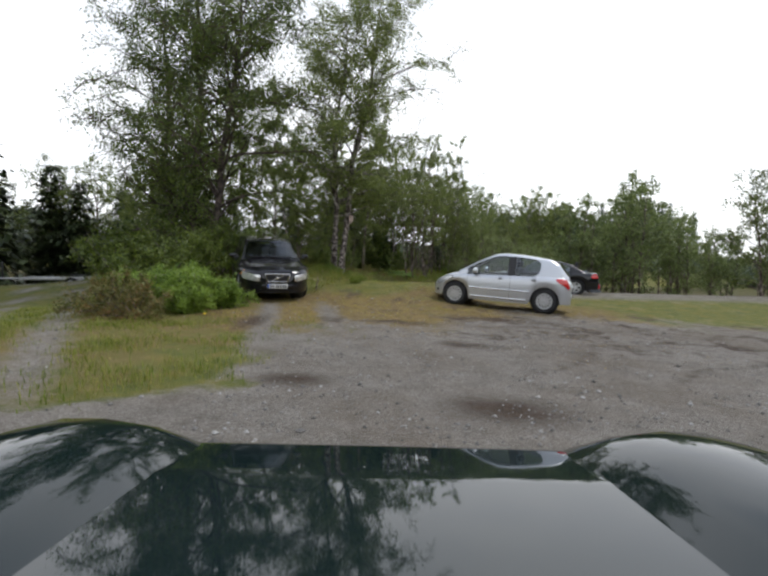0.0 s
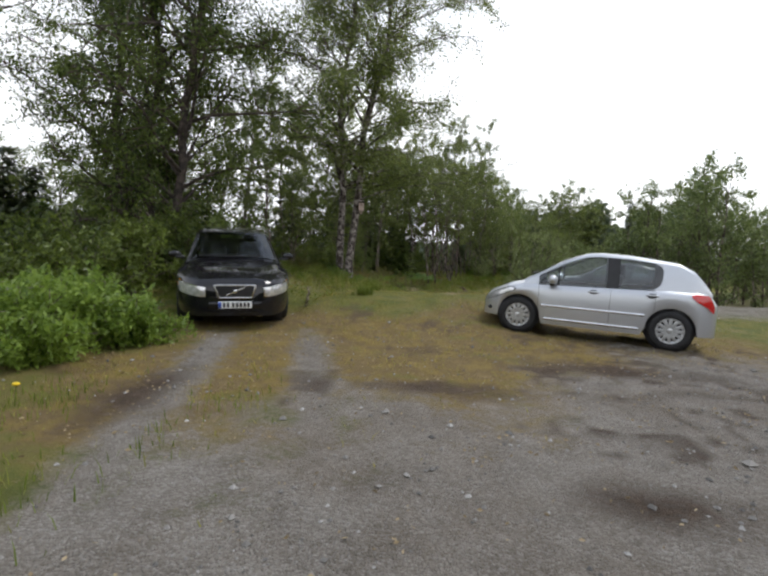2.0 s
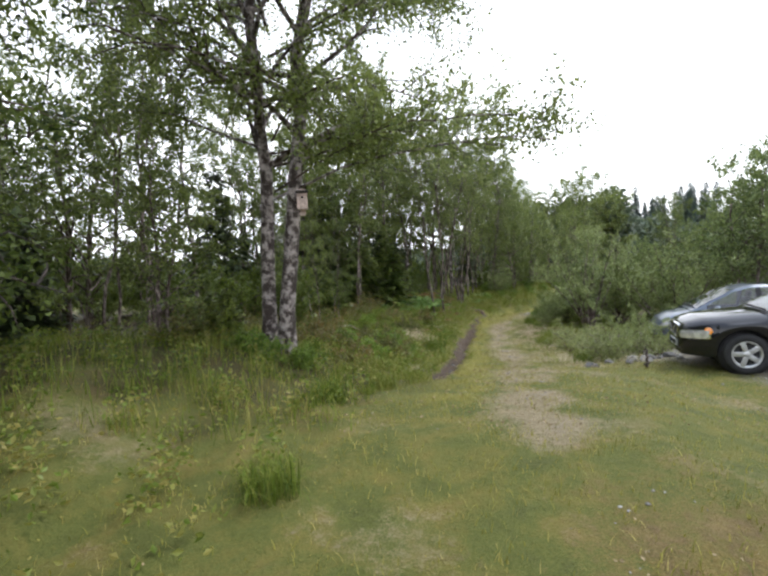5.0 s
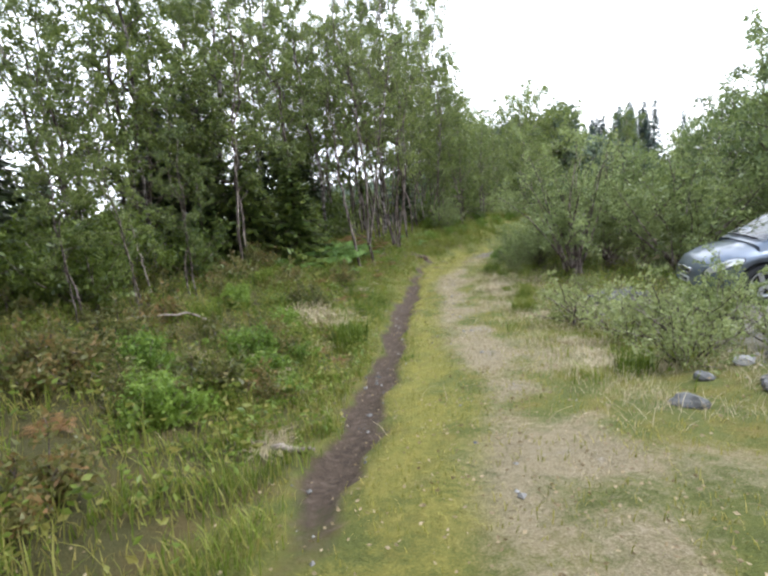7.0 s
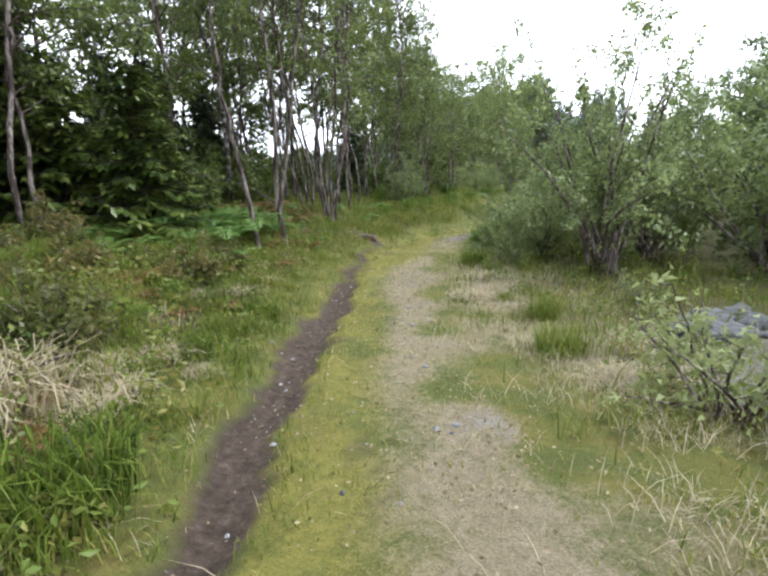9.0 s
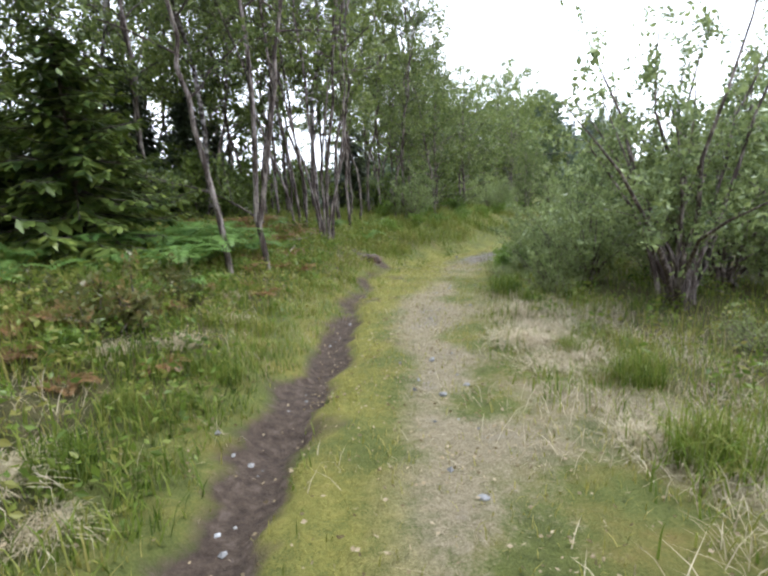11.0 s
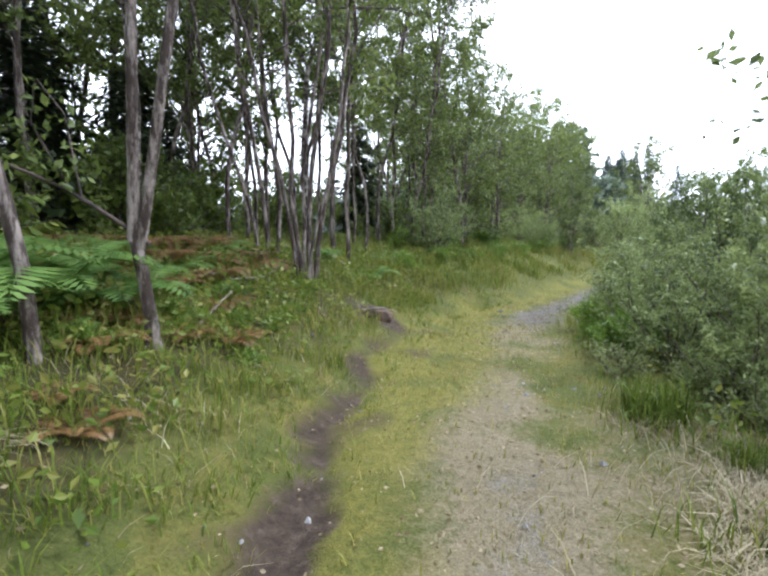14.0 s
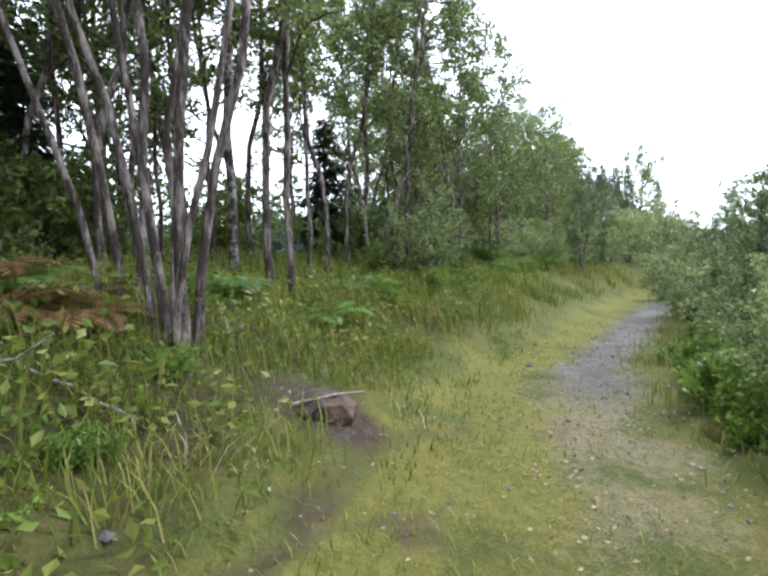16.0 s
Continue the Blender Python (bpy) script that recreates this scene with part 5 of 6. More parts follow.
tall_fir = spruce("spruce_tree", -3.9, 34.0, 42, 4.4, 1.6, 24, "dark spruce inside the wood", fine=0.5)
far_fir = spruce("spruce_tree", 62, 120, 43, 15.0, 2.7, 26, "distant spruce on the skyline, haze put into its colour", HAZED_SPRUCE, 0.13)

rnd = random.Random(5)
for x, y, s in ((1.9, 39.8, 0.9), (3.4, 37.2, 1.0), (-0.4, 36.0, 1.05), (1.7, 37.5, 0.95), (4.6, 40.5, 1.0), (5.4, 42.5, 0.95), (2.6, 41.0, 1.1), (0.9, 40.8, 1.0), (-1.2, 40.0, 1.1), (-3.4, 37.2, 1.0),
                (-5.5, 31.0, 1.0), (-6.5, 34.5, 1.1), (6.4, 44.5, 0.85), (-7.8, 28.0, 1.0), (3.7, 45.0, 0.9), (-1.0, 46.0, 0.9), (7.7, 47.5, 0.8),
                (-10.5, 27.0, 1.0), (-4.4, 42.0, 1.0), (-2.1, 26.4, 0.34), (-1.9, 28.2, 0.4), (-2.7, 25.8, 0.36), (-1.4, 30.97, 0.9), (-5.0, 22.8, 0.9), (-6.6, 24.0, 0.95), (4.0, 38.6, 0.8), (3.0, 40.6, 1.15), (5.4, 44.6, 1.1), (2.2, 39.2, 0.9), (5.2, 39.6, 0.75), (6.0, 41.8, 1.1)):
    stand(thin, x, y, rnd.uniform(0, 360), s, rnd.uniform(0.9, 1.1))
for x, y, s in ((-2.5, 32.1, 0.6), (-5.2, 25.5, 0.9), (-4.0, 31.5, 0.9), (0.6, 36.6, 1.0), (2.9, 38.0, 0.9), (-1.6, 37.8, 1.0), (-4.4, 33.6, 0.9), (-3.3, 30.6, 0.85)):
    stand(thin2, x, y, rnd.uniform(0, 360), s)
for x, y, s in ((8.3, 42.7, 0.55), (11.4, 44.2, 0.34), (9.8, 46.0, 0.59), (7.0, 41.4, 0.59), (12.5, 48.0, 0.6), (-16.0, 27.5, 0.75), (-18.5, 27.0, 0.75), (-14.5, 28.0, 0.7), (-18.5, 19.0, 0.6), (-20.0, 25.0, 0.7), (-9.5, 22.5, 0.7), (17.8, 22.5, 0.8), (-1.8, 39.5, 0.9), (0.2, 42.5, 0.9), (-12.0, 23.5, 0.75), (-13.0, 28.0, 0.85), (-11.0, 28.5, 0.8), (-23.5, 20.0, 0.8), (-26.0, 26.0, 0.9), (-2.6, 33.2, 0.8), (-3.8, 31.2, 0.8), (-4.9, 30.4, 0.7), (9.0, 55.0, 1.1), (12.0, 60.0, 1.1), (15.0, 61.0, 1.1), (18.0, 62.5, 1.15), (8.5, 62.0, 1.4), (13.0, 68.0, 1.3), (20.0, 65.0, 1.35), (24.0, 66.0, 1.05), (28.5, 63.0, 0.95), (14.8, 51.0, 0.38), (10.5, 52.0, 0.74), (17.0, 56.0, 0.54), (20.5, 53.0, 0.25), (-3.6, 20.2, 0.4)):
    stand(leafy_tree, x, y, rnd.uniform(0, 360), s, rnd.uniform(0.9, 1.1))
for x, y, s in ((9.5, 37.0, 0.38), (8.8, 35.3, 0.39), (11.2, 38.5, 0.45), (10.2, 33.0, 0.56), (12.6, 33.5, 0.67), (13.0, 41.5, 0.37), (15.0, 44.5, 0.34), (17.5, 48.5, 0.28), (13.0, 31.0, 0.93), (16.0, 33.0, 1.24), (18.5, 36.5, 1.4), (17.5, 29.0, 0.86), (21.0, 31.5, 0.76), (11.5, 28.6, 1.02), (14.4, 28.4, 1.17), (18.0, 39.5, 0.88), (22.0, 38.0, 1.13), (24.5, 35.0, 0.79), (25.5, 28.0, 0.7), (29.0, 31.0, 0.8), (20.0, 46.0, 0.74), (26.0, 43.0, 1.07), (31.0, 40.0, 1), (33.5, 33.0, 0.8), (37.0, 29.0, 0.6), (41.0, 33.0, 0.7), (19.5, 50.0, 0.33), (24.0, 55.0, 0.33), (29.0, 56.0, 0.74), (22.5, 47.0, 0.94), (33.0, 50.0, 0.94)):
    stand(thicket, x, y, rnd.uniform(0, 360), s, rnd.uniform(0.9, 1.15))
for x, y, s in ((-2.62, 20.45, 0.38), (-2.95, 20.6, 0.32), (-1.3, 32.3, 1.1), (-2.4, 32.9, 1.2), (-0.4, 33.6, 1.1), (-19.0, 19.5, 1.7), (-21.0, 18.0, 1.9), (-11.2, 24.6, 1.0), (-9.8, 23.2, 0.8)):
    stand(fir, x, y, rnd.uniform(0, 360), s)
for x, y, s in ((-2.6, 33.4, 1.1), (-0.7, 36.4, 0.72), (0.1, 37.6, 0.62), (-2.0, 37.0, 0.85), (-4.6, 36.0, 1.1), (-5.6, 28.6, 1.1), (-1.4, 34.6, 0.62), (0.5, 38.7, 0.55), (-1.5, 38.6, 0.9), (-0.4, 40.0, 0.8), (-3.5, 35.4, 1.15), (-3.5, 32.5, 1.05), (-21.0, 21.0, 2.0), (-18.5, 22.0, 1.9), (-13.6, 25.6, 1.2), (-15.6, 25.2, 1.3), (-12.0, 26.2, 1.1), (-10.4, 26.0, 1.1), (-9.0, 24.8, 0.9), (-17.6, 26.0, 1.5), (4.5, 44.0, 0.8)):
    stand(tall_fir, x, y, rnd.uniform(0, 360), s)
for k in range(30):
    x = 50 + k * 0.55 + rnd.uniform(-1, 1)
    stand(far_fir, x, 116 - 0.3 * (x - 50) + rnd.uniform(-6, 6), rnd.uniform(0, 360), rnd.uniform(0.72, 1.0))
for x, y, s in ((8.2, 32.9, 0.55), (9.5, 30.2, 1.07), (9.2, 44.6, 0.5), (8.4, 46.2, 0.55), (10.8, 46.6, 0.5), (12.2, 48.6, 0.55), (7.2, 43.6, 0.5), (12.7, 42.6, 0.4), (15.7, 46.2, 0.4), (17.6, 48.2, 0.45), (10.2, 43.6, 0.4), (7.1, 34.6, 0.42), (8.0, 35.6, 0.45), (8.9, 36.7, 0.48), (9.9, 38.2, 0.5), (10.3, 36.0, 0.84), (10.7, 39.6, 0.5), (11.2, 31.4, 1.1), (5.6, 39.35, 0.5), (5.5, 24.2, 0.36), (7.9, 34.0, 0.42), (12.6, 41.2, 0.61), (15.4, 43.6, 0.62), (17.6, 44.6, 0.7), (13.6, 46.2, 0.62), (15.4, 47.4, 0.75), (17.2, 48.0, 0.8), (12.2, 45.9, 0.45), (5.95, 32.2, 0.3), (6.15, 33.0, 0.36), (6.5, 33.9, 0.36), (6.95, 34.5, 0.3), (7.55, 35.4, 0.34), (8.3, 36.3, 0.34), (6.7, 32.4, 0.5), (7.2, 33.4, 0.5), (9.2, 37.6, 0.36)):
    stand(willow, x, y, rnd.uniform(0, 360), s)
for x, y, s in ((-6.3, 13.6, 0.75), (-6.1, 15.2, 0.9), (-5.6, 16.6, 0.9), (-7.5, 14.6, 0.9), (-5.0, 17.7, 0.8), (-8.5, 15.7, 1.0), (-3.4, 28.8, 0.9), (-2.3, 29.8, 0.7), (-3.2, 27.0, 0.7), (-9.6, 20.6, 1.0), (-4.4, 27.2, 0.8), (-8.6, 30.2, 1.1), (-6.2, 29.0, 1.0), (-10.6, 22.0, 1.1), (-9.4, 19.2, 0.9), (-8.0, 17.4, 0.6), (-5.6, 18.2, 0.55),
                (-1.2, 35.2, 0.6), (0.4, 37.6, 0.6), (-3.2, 39.4, 1.0), (2.4, 43.0, 1.0), (5.0, 41.2, 0.6), (-0.4, 42.6, 1.1), (4.6, 46.6, 1.1), (7.4, 44.2, 0.8), (-5.8, 38.8, 1.1), (-8.8, 35.8, 1.2), (-10.6, 30.0, 1.1), (-1.9, 33.8, 0.7), (-0.4, 34.4, 0.55), (0.9, 36.4, 0.5), (0.2, 36.9, 0.8), (1.0, 38.0, 0.7), (-3.8, 36.6, 1.0), (-7.4, 32.0, 1.1), (-11.0, 36.0, 1.3), (9.6, 49.2, 1.0), (1.0, 48.6, 1.2), (-4.6, 46.0, 1.3)):
    stand(brush, x, y, rnd.uniform(0, 360), s)


# ---------------------------------------------------------------- bushes, ferns and grass
mound = bush("bilberry_bush", -4.0, 10.0, 51, 1.0, 0.75, 18, 4200, 0.034, "low bright green leafy bush on the verge", SHRUB_LEAF)
heath = bush("dry_bush", -5.0, 9.0, 52, 0.85, 0.7, 16, 2600, 0.028, "low half-withered brownish bush on the verge", HEATH_LEAF)
sallow = bush("sallow_bush", 4.75, 26.2, 54, 0.95, 0.75, 16, 1600, 0.025, "low twiggy grey-green sallow with dry shoots", SALLOW_LEAF)
rnd2 = random.Random(8)
for x, y, s in ((4.4, 23.3, 0.75), (4.8, 23.9, 0.95), (5.4, 23.2, 0.6), (4.7, 24.8, 0.9), (5.3, 25.0, 0.8), (5.9, 25.6, 0.55), (6.4, 29.2, 0.5), (5.8, 31.8, 0.5), (6.0, 32.4, 0.5), (5.6, 33.0, 0.42)):
    stand(sallow, x, y, rnd2.uniform(0, 360), s)
for x, y, s in ((-4.0, 10.5, 0.85), (-4.4, 11.4, 1.05), (-3.5, 10.9, 0.8), (-5.6, 10.9, 1.0), (-4.7, 10.7, 0.95), (-3.9, 9.6, 0.7), (-5.2, 11.3, 0.95), (-4.8, 11.7, 0.95), (-1.4, 20.1, 0.40), (-1.9, 20.0, 0.36), (-2.2, 20.2, 0.42), (-0.6, 22.6, 0.5), (-0.2, 24.6, 0.55), (0.0, 26.2, 0.45), (-1.2, 23.8, 0.6), (-0.9, 27.2, 0.5), (6.0, 33.6, 0.5), (6.35, 34.4, 0.5), (6.7, 35.0, 0.55), (7.2, 35.6, 0.55), (7.8, 36.15, 0.6), (8.4, 36.8, 0.6)):
    stand(mound, x, y, rnd2.uniform(0, 360), s)
for x, y, s in ((-4.4, 8.7, 0.8), (-5.6, 9.7, 0.9), (-5.0, 9.9, 0.9), (-0.9, 25.4, 0.5)):
    stand(heath, x, y, rnd2.uniform(0, 360), s)
heather = bush("heather_bush", -0.4, 23.2, 53, 0.62, 0.6, 12, 2000, 0.026, "low olive-brown heathery shrub on the bank", HEATH_LEAF)
for k in range(52):
    y = rnd2.uniform(20.2, 31.0)
    x = float(track_x(y)) - rnd2.uniform(1.9, 6.2)
    if not (y < 22 and x < -1.0 and x > -3.2):
        stand(heather, x, y, rnd2.uniform(0, 360), rnd2.uniform(0.5, 1.05))
frond = fern("fern", 0.9, 31.4, 61, 0.75, "green fern with arching fronds on the bank", FERN_LEAF)
withered = fern("fern", 0.1, 34.2, 62, 0.7, "brown withered fern on the bank", BROWN_FERN)
for x, y, s in ((0.5, 31.0, 1.0), (0.1, 31.6, 1.1), (-0.4, 31.0, 1.0), (1.1, 30.8, 0.7), (-0.9, 31.5, 1.0), (1.0, 33.6, 1.0), (0.3, 33.1, 1.1), (1.8, 35.4, 0.9), (3.0, 36.1, 0.9), (3.8, 36.6, 0.8), (-1.5, 30.8, 0.9), (1.6, 34.2, 0.9), (4.3, 37.9, 0.8), (-0.3, 30.2, 0.8)):
    stand(frond, x, y, rnd2.uniform(0, 360), s)
for x, y, s in ((0.8, 34.5, 1.0), (-0.5, 33.0, 1.0), (1.3, 35.1, 0.9), (0.6, 29.8, 0.6), (1.7, 33.7, 0.8), (2.0, 34.2, 0.8), (1.5, 34.5, 0.9), (2.2, 33.5, 0.55), (1.2, 33.5, 0.8), (1.9, 34.9, 0.95), (2.15, 35.4, 0.9), (1.6, 35.5, 1.0), (2.4, 34.9, 0.75), (0.9, 31.9, 0.5), (1.5, 32.9, 0.5), (-0.3, 29.3, 0.6), (0.1, 22.7, 0.35), (-0.1, 23.6, 0.4), (0.5, 25.4, 0.35), (0.3, 27.8, 0.4), (0.9, 28.7, 0.35), (1.1, 30.2, 0.4), (-0.6, 25.6, 0.45), (-1.2, 22.2, 0.4), (1.7, 31.7, 0.3)):
    stand(withered, x, y, rnd2.uniform(0, 360), s)


def scatter(rng, n, x0, x1, y0, y1, keep):
    x, y = rng.uniform(x0, x1, n), rng.uniform(y0, y1, n)
    k = rng.random(n) < keep(x, y)
    return x[k], y[k]


def green_here(x, y):
    g, s, d, m = cover(x, y)
    return np.clip(1 - 1.15 * g - 1.3 * s, 0, 1)


def bank_here(x, y):
    left = track_x(y) - x
    clumps = np.clip(0.45 + 0.7 * wave(x, y, 1.3, 21), 0.03, 1)
    return green_here(x, y) * clumps * (step(1.0, 2.0, left) * step(13.6, 16, y) + step(1.5, 2.4, -left) * step(22, 25, y) * 0.7)


rg = np.random.default_rng(71)
x, y = scatter(rg, 120000, -5, 9, 13, 40, lambda x, y: step(13, 15.5, y) * green_here(x, y) * (0.25 + 0.75 * (1 - step(1.0, 6.0, np.abs(track_x(y) - x)))) * np.clip(0.6 + 0.7 * wave(x, y, 1.0, 29), 0.08, 1))
blades("short_grass", rg, x, y, 0.06, 0.0035, MOSSY_GRASS, "short yellow-green grass along the track", 0.8)
x, y = scatter(rg, 120000, -6, 9, 17, 42, bank_here)
nx, ny = scatter(rg, 115000, -0.5, 5, 20, 38, lambda x, y: step(0.75, 1.2, track_x(y) - x) * (1 - step(2.2, 4.5, track_x(y) - x)) * green_here(x, y) * np.clip(0.4 + 0.8 * wave(x, y, 0.8, 28), 0.03, 1))
mx, my = scatter(rg, 50000, 3, 10, 23, 40, lambda x, y: step(0.95, 1.4, x - track_x(y)) * (1 - step(1.8, 3.4, x - track_x(y))) * np.clip(0.25 + 0.9 * wave(x, y, 0.9, 33), 0.02, 1))
nx, ny = np.concatenate([nx, mx]), np.concatenate([ny, my])
blades("bank_grass", rg, nx, ny, 0.17, 0.0045, GRASS, "lush grass along the foot of the bank", 0.9)
blades("tall_grass", rg, x, y, 0.27, 0.005, GRASS, "tall rank grass on the bank", 0.7)
x, y = scatter(rg, 80000, -9, -1, 3, 17, lambda x, y: green_here(x, y) * np.clip(0.4 + 0.7 * wave(x, y, 1.2, 22), 0.03, 1) * (1 - step(-4.6, -3.4, x) * step(8, 10, y)))
blades("verge_grass", rg, x, y, 0.10, 0.0045, GRASS, "rough grass on the verge of the yard", 0.7)


def straw_here(x, y):
    left = track_x(y) - x
    a = np.exp(-((left + 2.2) / 1.0) ** 2) * step(21, 23, y) * (1 - step(31, 33, y))
    b = np.exp(-((left - 2.0) / 1.0) ** 2) * 0.55 * step(22, 24, y) * step(-0.1, 0.5, wave(x, y, 1.6, 37))
    return green_here(x, y) * (a + b) * np.clip(0.5 + 0.9 * wave(x, y, 1.1, 23), 0, 1)


x, y = scatter(rg, 150000, -3, 8, 20, 36, straw_here)
blades("dry_grass", rg, x, y, 0.12, 0.0028, DRY_GRASS, "bleached dry grass tufts beside the track", 1.7)
x, y = scatter(rg, 36000, -6, 6, 5.5, 17, lambda x, y: green_here(x, y) * bare_edge(x, y) * np.clip(0.35 + 0.6 * wave(x, y, 1.0, 25), 0, 1))
blades("worn_grass", rg, x, y, 0.065, 0.004, MOSSY_GRASS, "short worn yellowish grass at the edge of the yard", 1.2)

x, y = scatter(rg, 420000, -6, 9, 15, 42, lambda x, y: bank_here(x, y) * np.clip(0.25 + 1.1 * wave(x, y, 0.8, 24), 0, 1))
nx, ny = scatter(rg, 70000, -0.5, 5, 22, 38, lambda x, y: step(0.8, 1.3, track_x(y) - x) * (1 - step(2.6, 4.5, track_x(y) - x)) * green_here(x, y) * np.clip(0.3 + 0.9 * wave(x, y, 0.6, 27), 0.02, 1))
x, y = np.concatenate([x, nx]), np.concatenate([y, ny])
c = np.stack([x, y, land(x, y) + rg.random(len(x)) ** 1.3 * 0.3], 1)
v, f = leaves(rg, c, 0.028, 0.55, 0.5)
tagged(soup("herbs", v, f, HERB_LEAF), "low leafy herbs covering the bank", "undergrowth", kind="stuff")

x, y = scatter(rg, 60000, -1, 8, 17, 40, lambda x, y: np.exp(-((x - track_x(y) - 0.5) / 0.7) ** 2) * np.clip(0.35 + 0.6 * wave(x, y, 0.7, 30), 0.03, 1) + 0.15)
c = np.stack([x, y, land(x, y) + 0.02 + rg.random(len(x)) * 0.03], 1)
v, f = leaves(rg, c, 0.013, 0.6, 0.9)
tagged(soup("leaf_litter", v, f, LITTER), "pale fallen leaves scattered on the track", "leaf litter", kind="stuff")

x, y = scatter(rg, 7000, -4, 5.5, 6, 16, lambda x, y: bare_edge(x, y) * np.clip(0.5 + 0.8 * wave(x, y, 1.5, 26), 0, 1))
c = np.stack([x, y, land(x, y) + 0.012 + rg.random(len(x)) * 0.02], 1)
v, f = leaves(rg, c, 0.016, 0.5, 0.9)
tagged(soup("dead_leaves", v, f, LITTER), "pale dead leaves and bits on the worn ground", "leaf litter", kind="stuff")
flower = thing("dandelion", -3.09, 8.39)
v, f = tubes([(np.array([(0, 0, 0), (0.01, 0, 0.09), (0.015, 0.005, 0.17)]), np.array([0.004, 0.004, 0.004]))], 5)
soup("stalk", v, f, HERB_LEAF, flower, smooth=True)
part("flower_head", ball_bm(0.015, 0.005, 0.178, 0.028, 0.028, 0.014), plain("yellow_petals", (0.75, 0.52, 0.02), 0.8), flower, "bright yellow flower head")
tagged(flower, "single yellow dandelion in the verge grass", "flower")
heap = tuft("dead_grass_tuft", 0.26, 26.75, 72, 420, 0.34, 0.55, 0.005, 1.0, DRY_GRASS, "heap of bleached dead grass hanging over the bank")
for x, y, s in ((0.6, 27.3, 0.5), (-0.3, 26.3, 0.6), (4.95, 30.9, 0.55), (5.2, 31.2, 0.5), (4.75, 29.9, 0.5), (1.3, 29.6, 0.4), (4.2, 27.9, 0.45), (4.5, 26.9, 0.5), (4.0, 25.0, 0.4), (4.1, 23.6, 0.5), (0.2, 22.4, 0.45), (1.0, 28.0, 0.35), (-0.9, 24.6, 0.5), (1.5, 31.2, 0.4)):
    stand(heap, x, y, rnd2.uniform(0, 360), s, 0.8)
lush = tuft("grass_tuft", 0.95, 26.0, 73, 380, 0.42, 0.4, 0.005, 0.9, GRASS, "lush bright green grass tuft")
for k in range(60):
    y = rnd2.uniform(15.5, 37.0)
    side = -1 if k % 3 else 1
    x = float(track_x(y)) + side * (rnd2.uniform(1.15, 3.6) if side < 0 else rnd2.uniform(1.5, 2.6))
    if side > 0 and y < 23 or y < 21.5 and x < -1.2 or y > 33.5 and side < 0 and x > track_x(y) - 2.2:
        continue
    stand(lush, x, y, rnd2.uniform(0, 360), rnd2.uniform(0.3, 0.75))
rnd3 = random.Random(81)
for k in range(26):
    y = rnd3.uniform(22.5, 35.0)
    x = float(track_x(y)) - rnd3.uniform(1.3, 3.4)
    stand(withered, x, y, rnd3.uniform(0, 360), rnd3.uniform(0.3, 0.55))
for x, y, s in ((1.2, 32.5, 1.1), (1.1, 33.1, 1.1), (1.55, 32.85, 0.95), (1.0, 31.75, 1.0), (0.7, 32.4, 1.15)):
    stand(frond, x, y, rnd3.uniform(0, 360), s * 1.2)
for x, y, s in ((0.2, 23.5, 0.32), (0.0, 24.1, 0.4), (0.25, 24.9, 0.32), (-0.3, 25.2, 0.4)):
    stand(mound, x, y, rnd3.uniform(0, 360), s)
for x, y, s in ((1.9, 33.0, 0.30), (2.3, 33.3, 0.25), (2.6, 33.4, 0.22), (2.2, 33.8, 0.28), (2.75, 33.9, 0.22), (2.45, 32.75, 0.2), (1.6, 32.2, 0.3), (1.35, 31.4, 0.3), (0.9, 30.3, 0.3), (0.7, 29.2, 0.28), (2.9, 34.6, 0.24), (0.55, 28.3, 0.3)):
    stand(mound, x, y, rnd3.uniform(0, 360), s, 0.75)
x, y = scatter(rg, 90000, -0.5, 7, 25, 41, lambda x, y: step(0.25, 0.6, track_x(y) - x) * (1 - step(2.0, 3.2, track_x(y) - x)) * green_here(x, y) * np.clip(0.45 + 0.9 * wave(x, y, 0.7, 35), 0.05, 1))
blades("turf_grass", rg, x, y, 0.085, 0.004, GRASS, "uneven low turf at the foot of the bank", 1.0)
x, y = scatter(rg, 60000, 1, 14, 36, 48, lambda x, y: step(0.9, 1.5, track_x(y) - x) * (1 - step(5.0, 7.0, track_x(y) - x)) * np.clip(0.45 + 0.9 * wave(x, y, 1.1, 38), 0.05, 1))
blades("far_bank_grass", rg, x, y, 0.26, 0.008, GRASS, "rough tall grass on the bank at the bend", 0.8)
for x, y, s in ((4.6, 37.7, 0.4), (5.5, 38.8, 0.45), (6.4, 39.8, 0.4), (7.6, 41.0, 0.5), (8.8, 42.2, 0.45), (9.9, 43.4, 0.5), (6.2, 40.8, 0.6), (8.0, 42.6, 0.6), (10.8, 44.6, 0.6), (5.0, 39.8, 0.6), (11.8, 44.9, 0.5)):
    stand(mound, x, y, rnd3.uniform(0, 360), s)
for x, y, s in ((0.75, 27.0, 0.6), (0.45, 26.7, 0.5), (1.2, 27.6, 0.35), (0.9, 27.8, 0.45), (5.1, 27.7, 0.5), (4.9, 26.9, 0.5), (4.6, 27.8, 0.45), (5.3, 27.2, 0.5), (0.2, 25.3, 0.5), (0.6, 25.9, 0.4), (0.0, 24.2, 0.45), (0.9, 29.3, 0.45), (1.6, 30.6, 0.4)):
    stand(heap, x, y, rnd3.uniform(0, 360), s, 0.7)
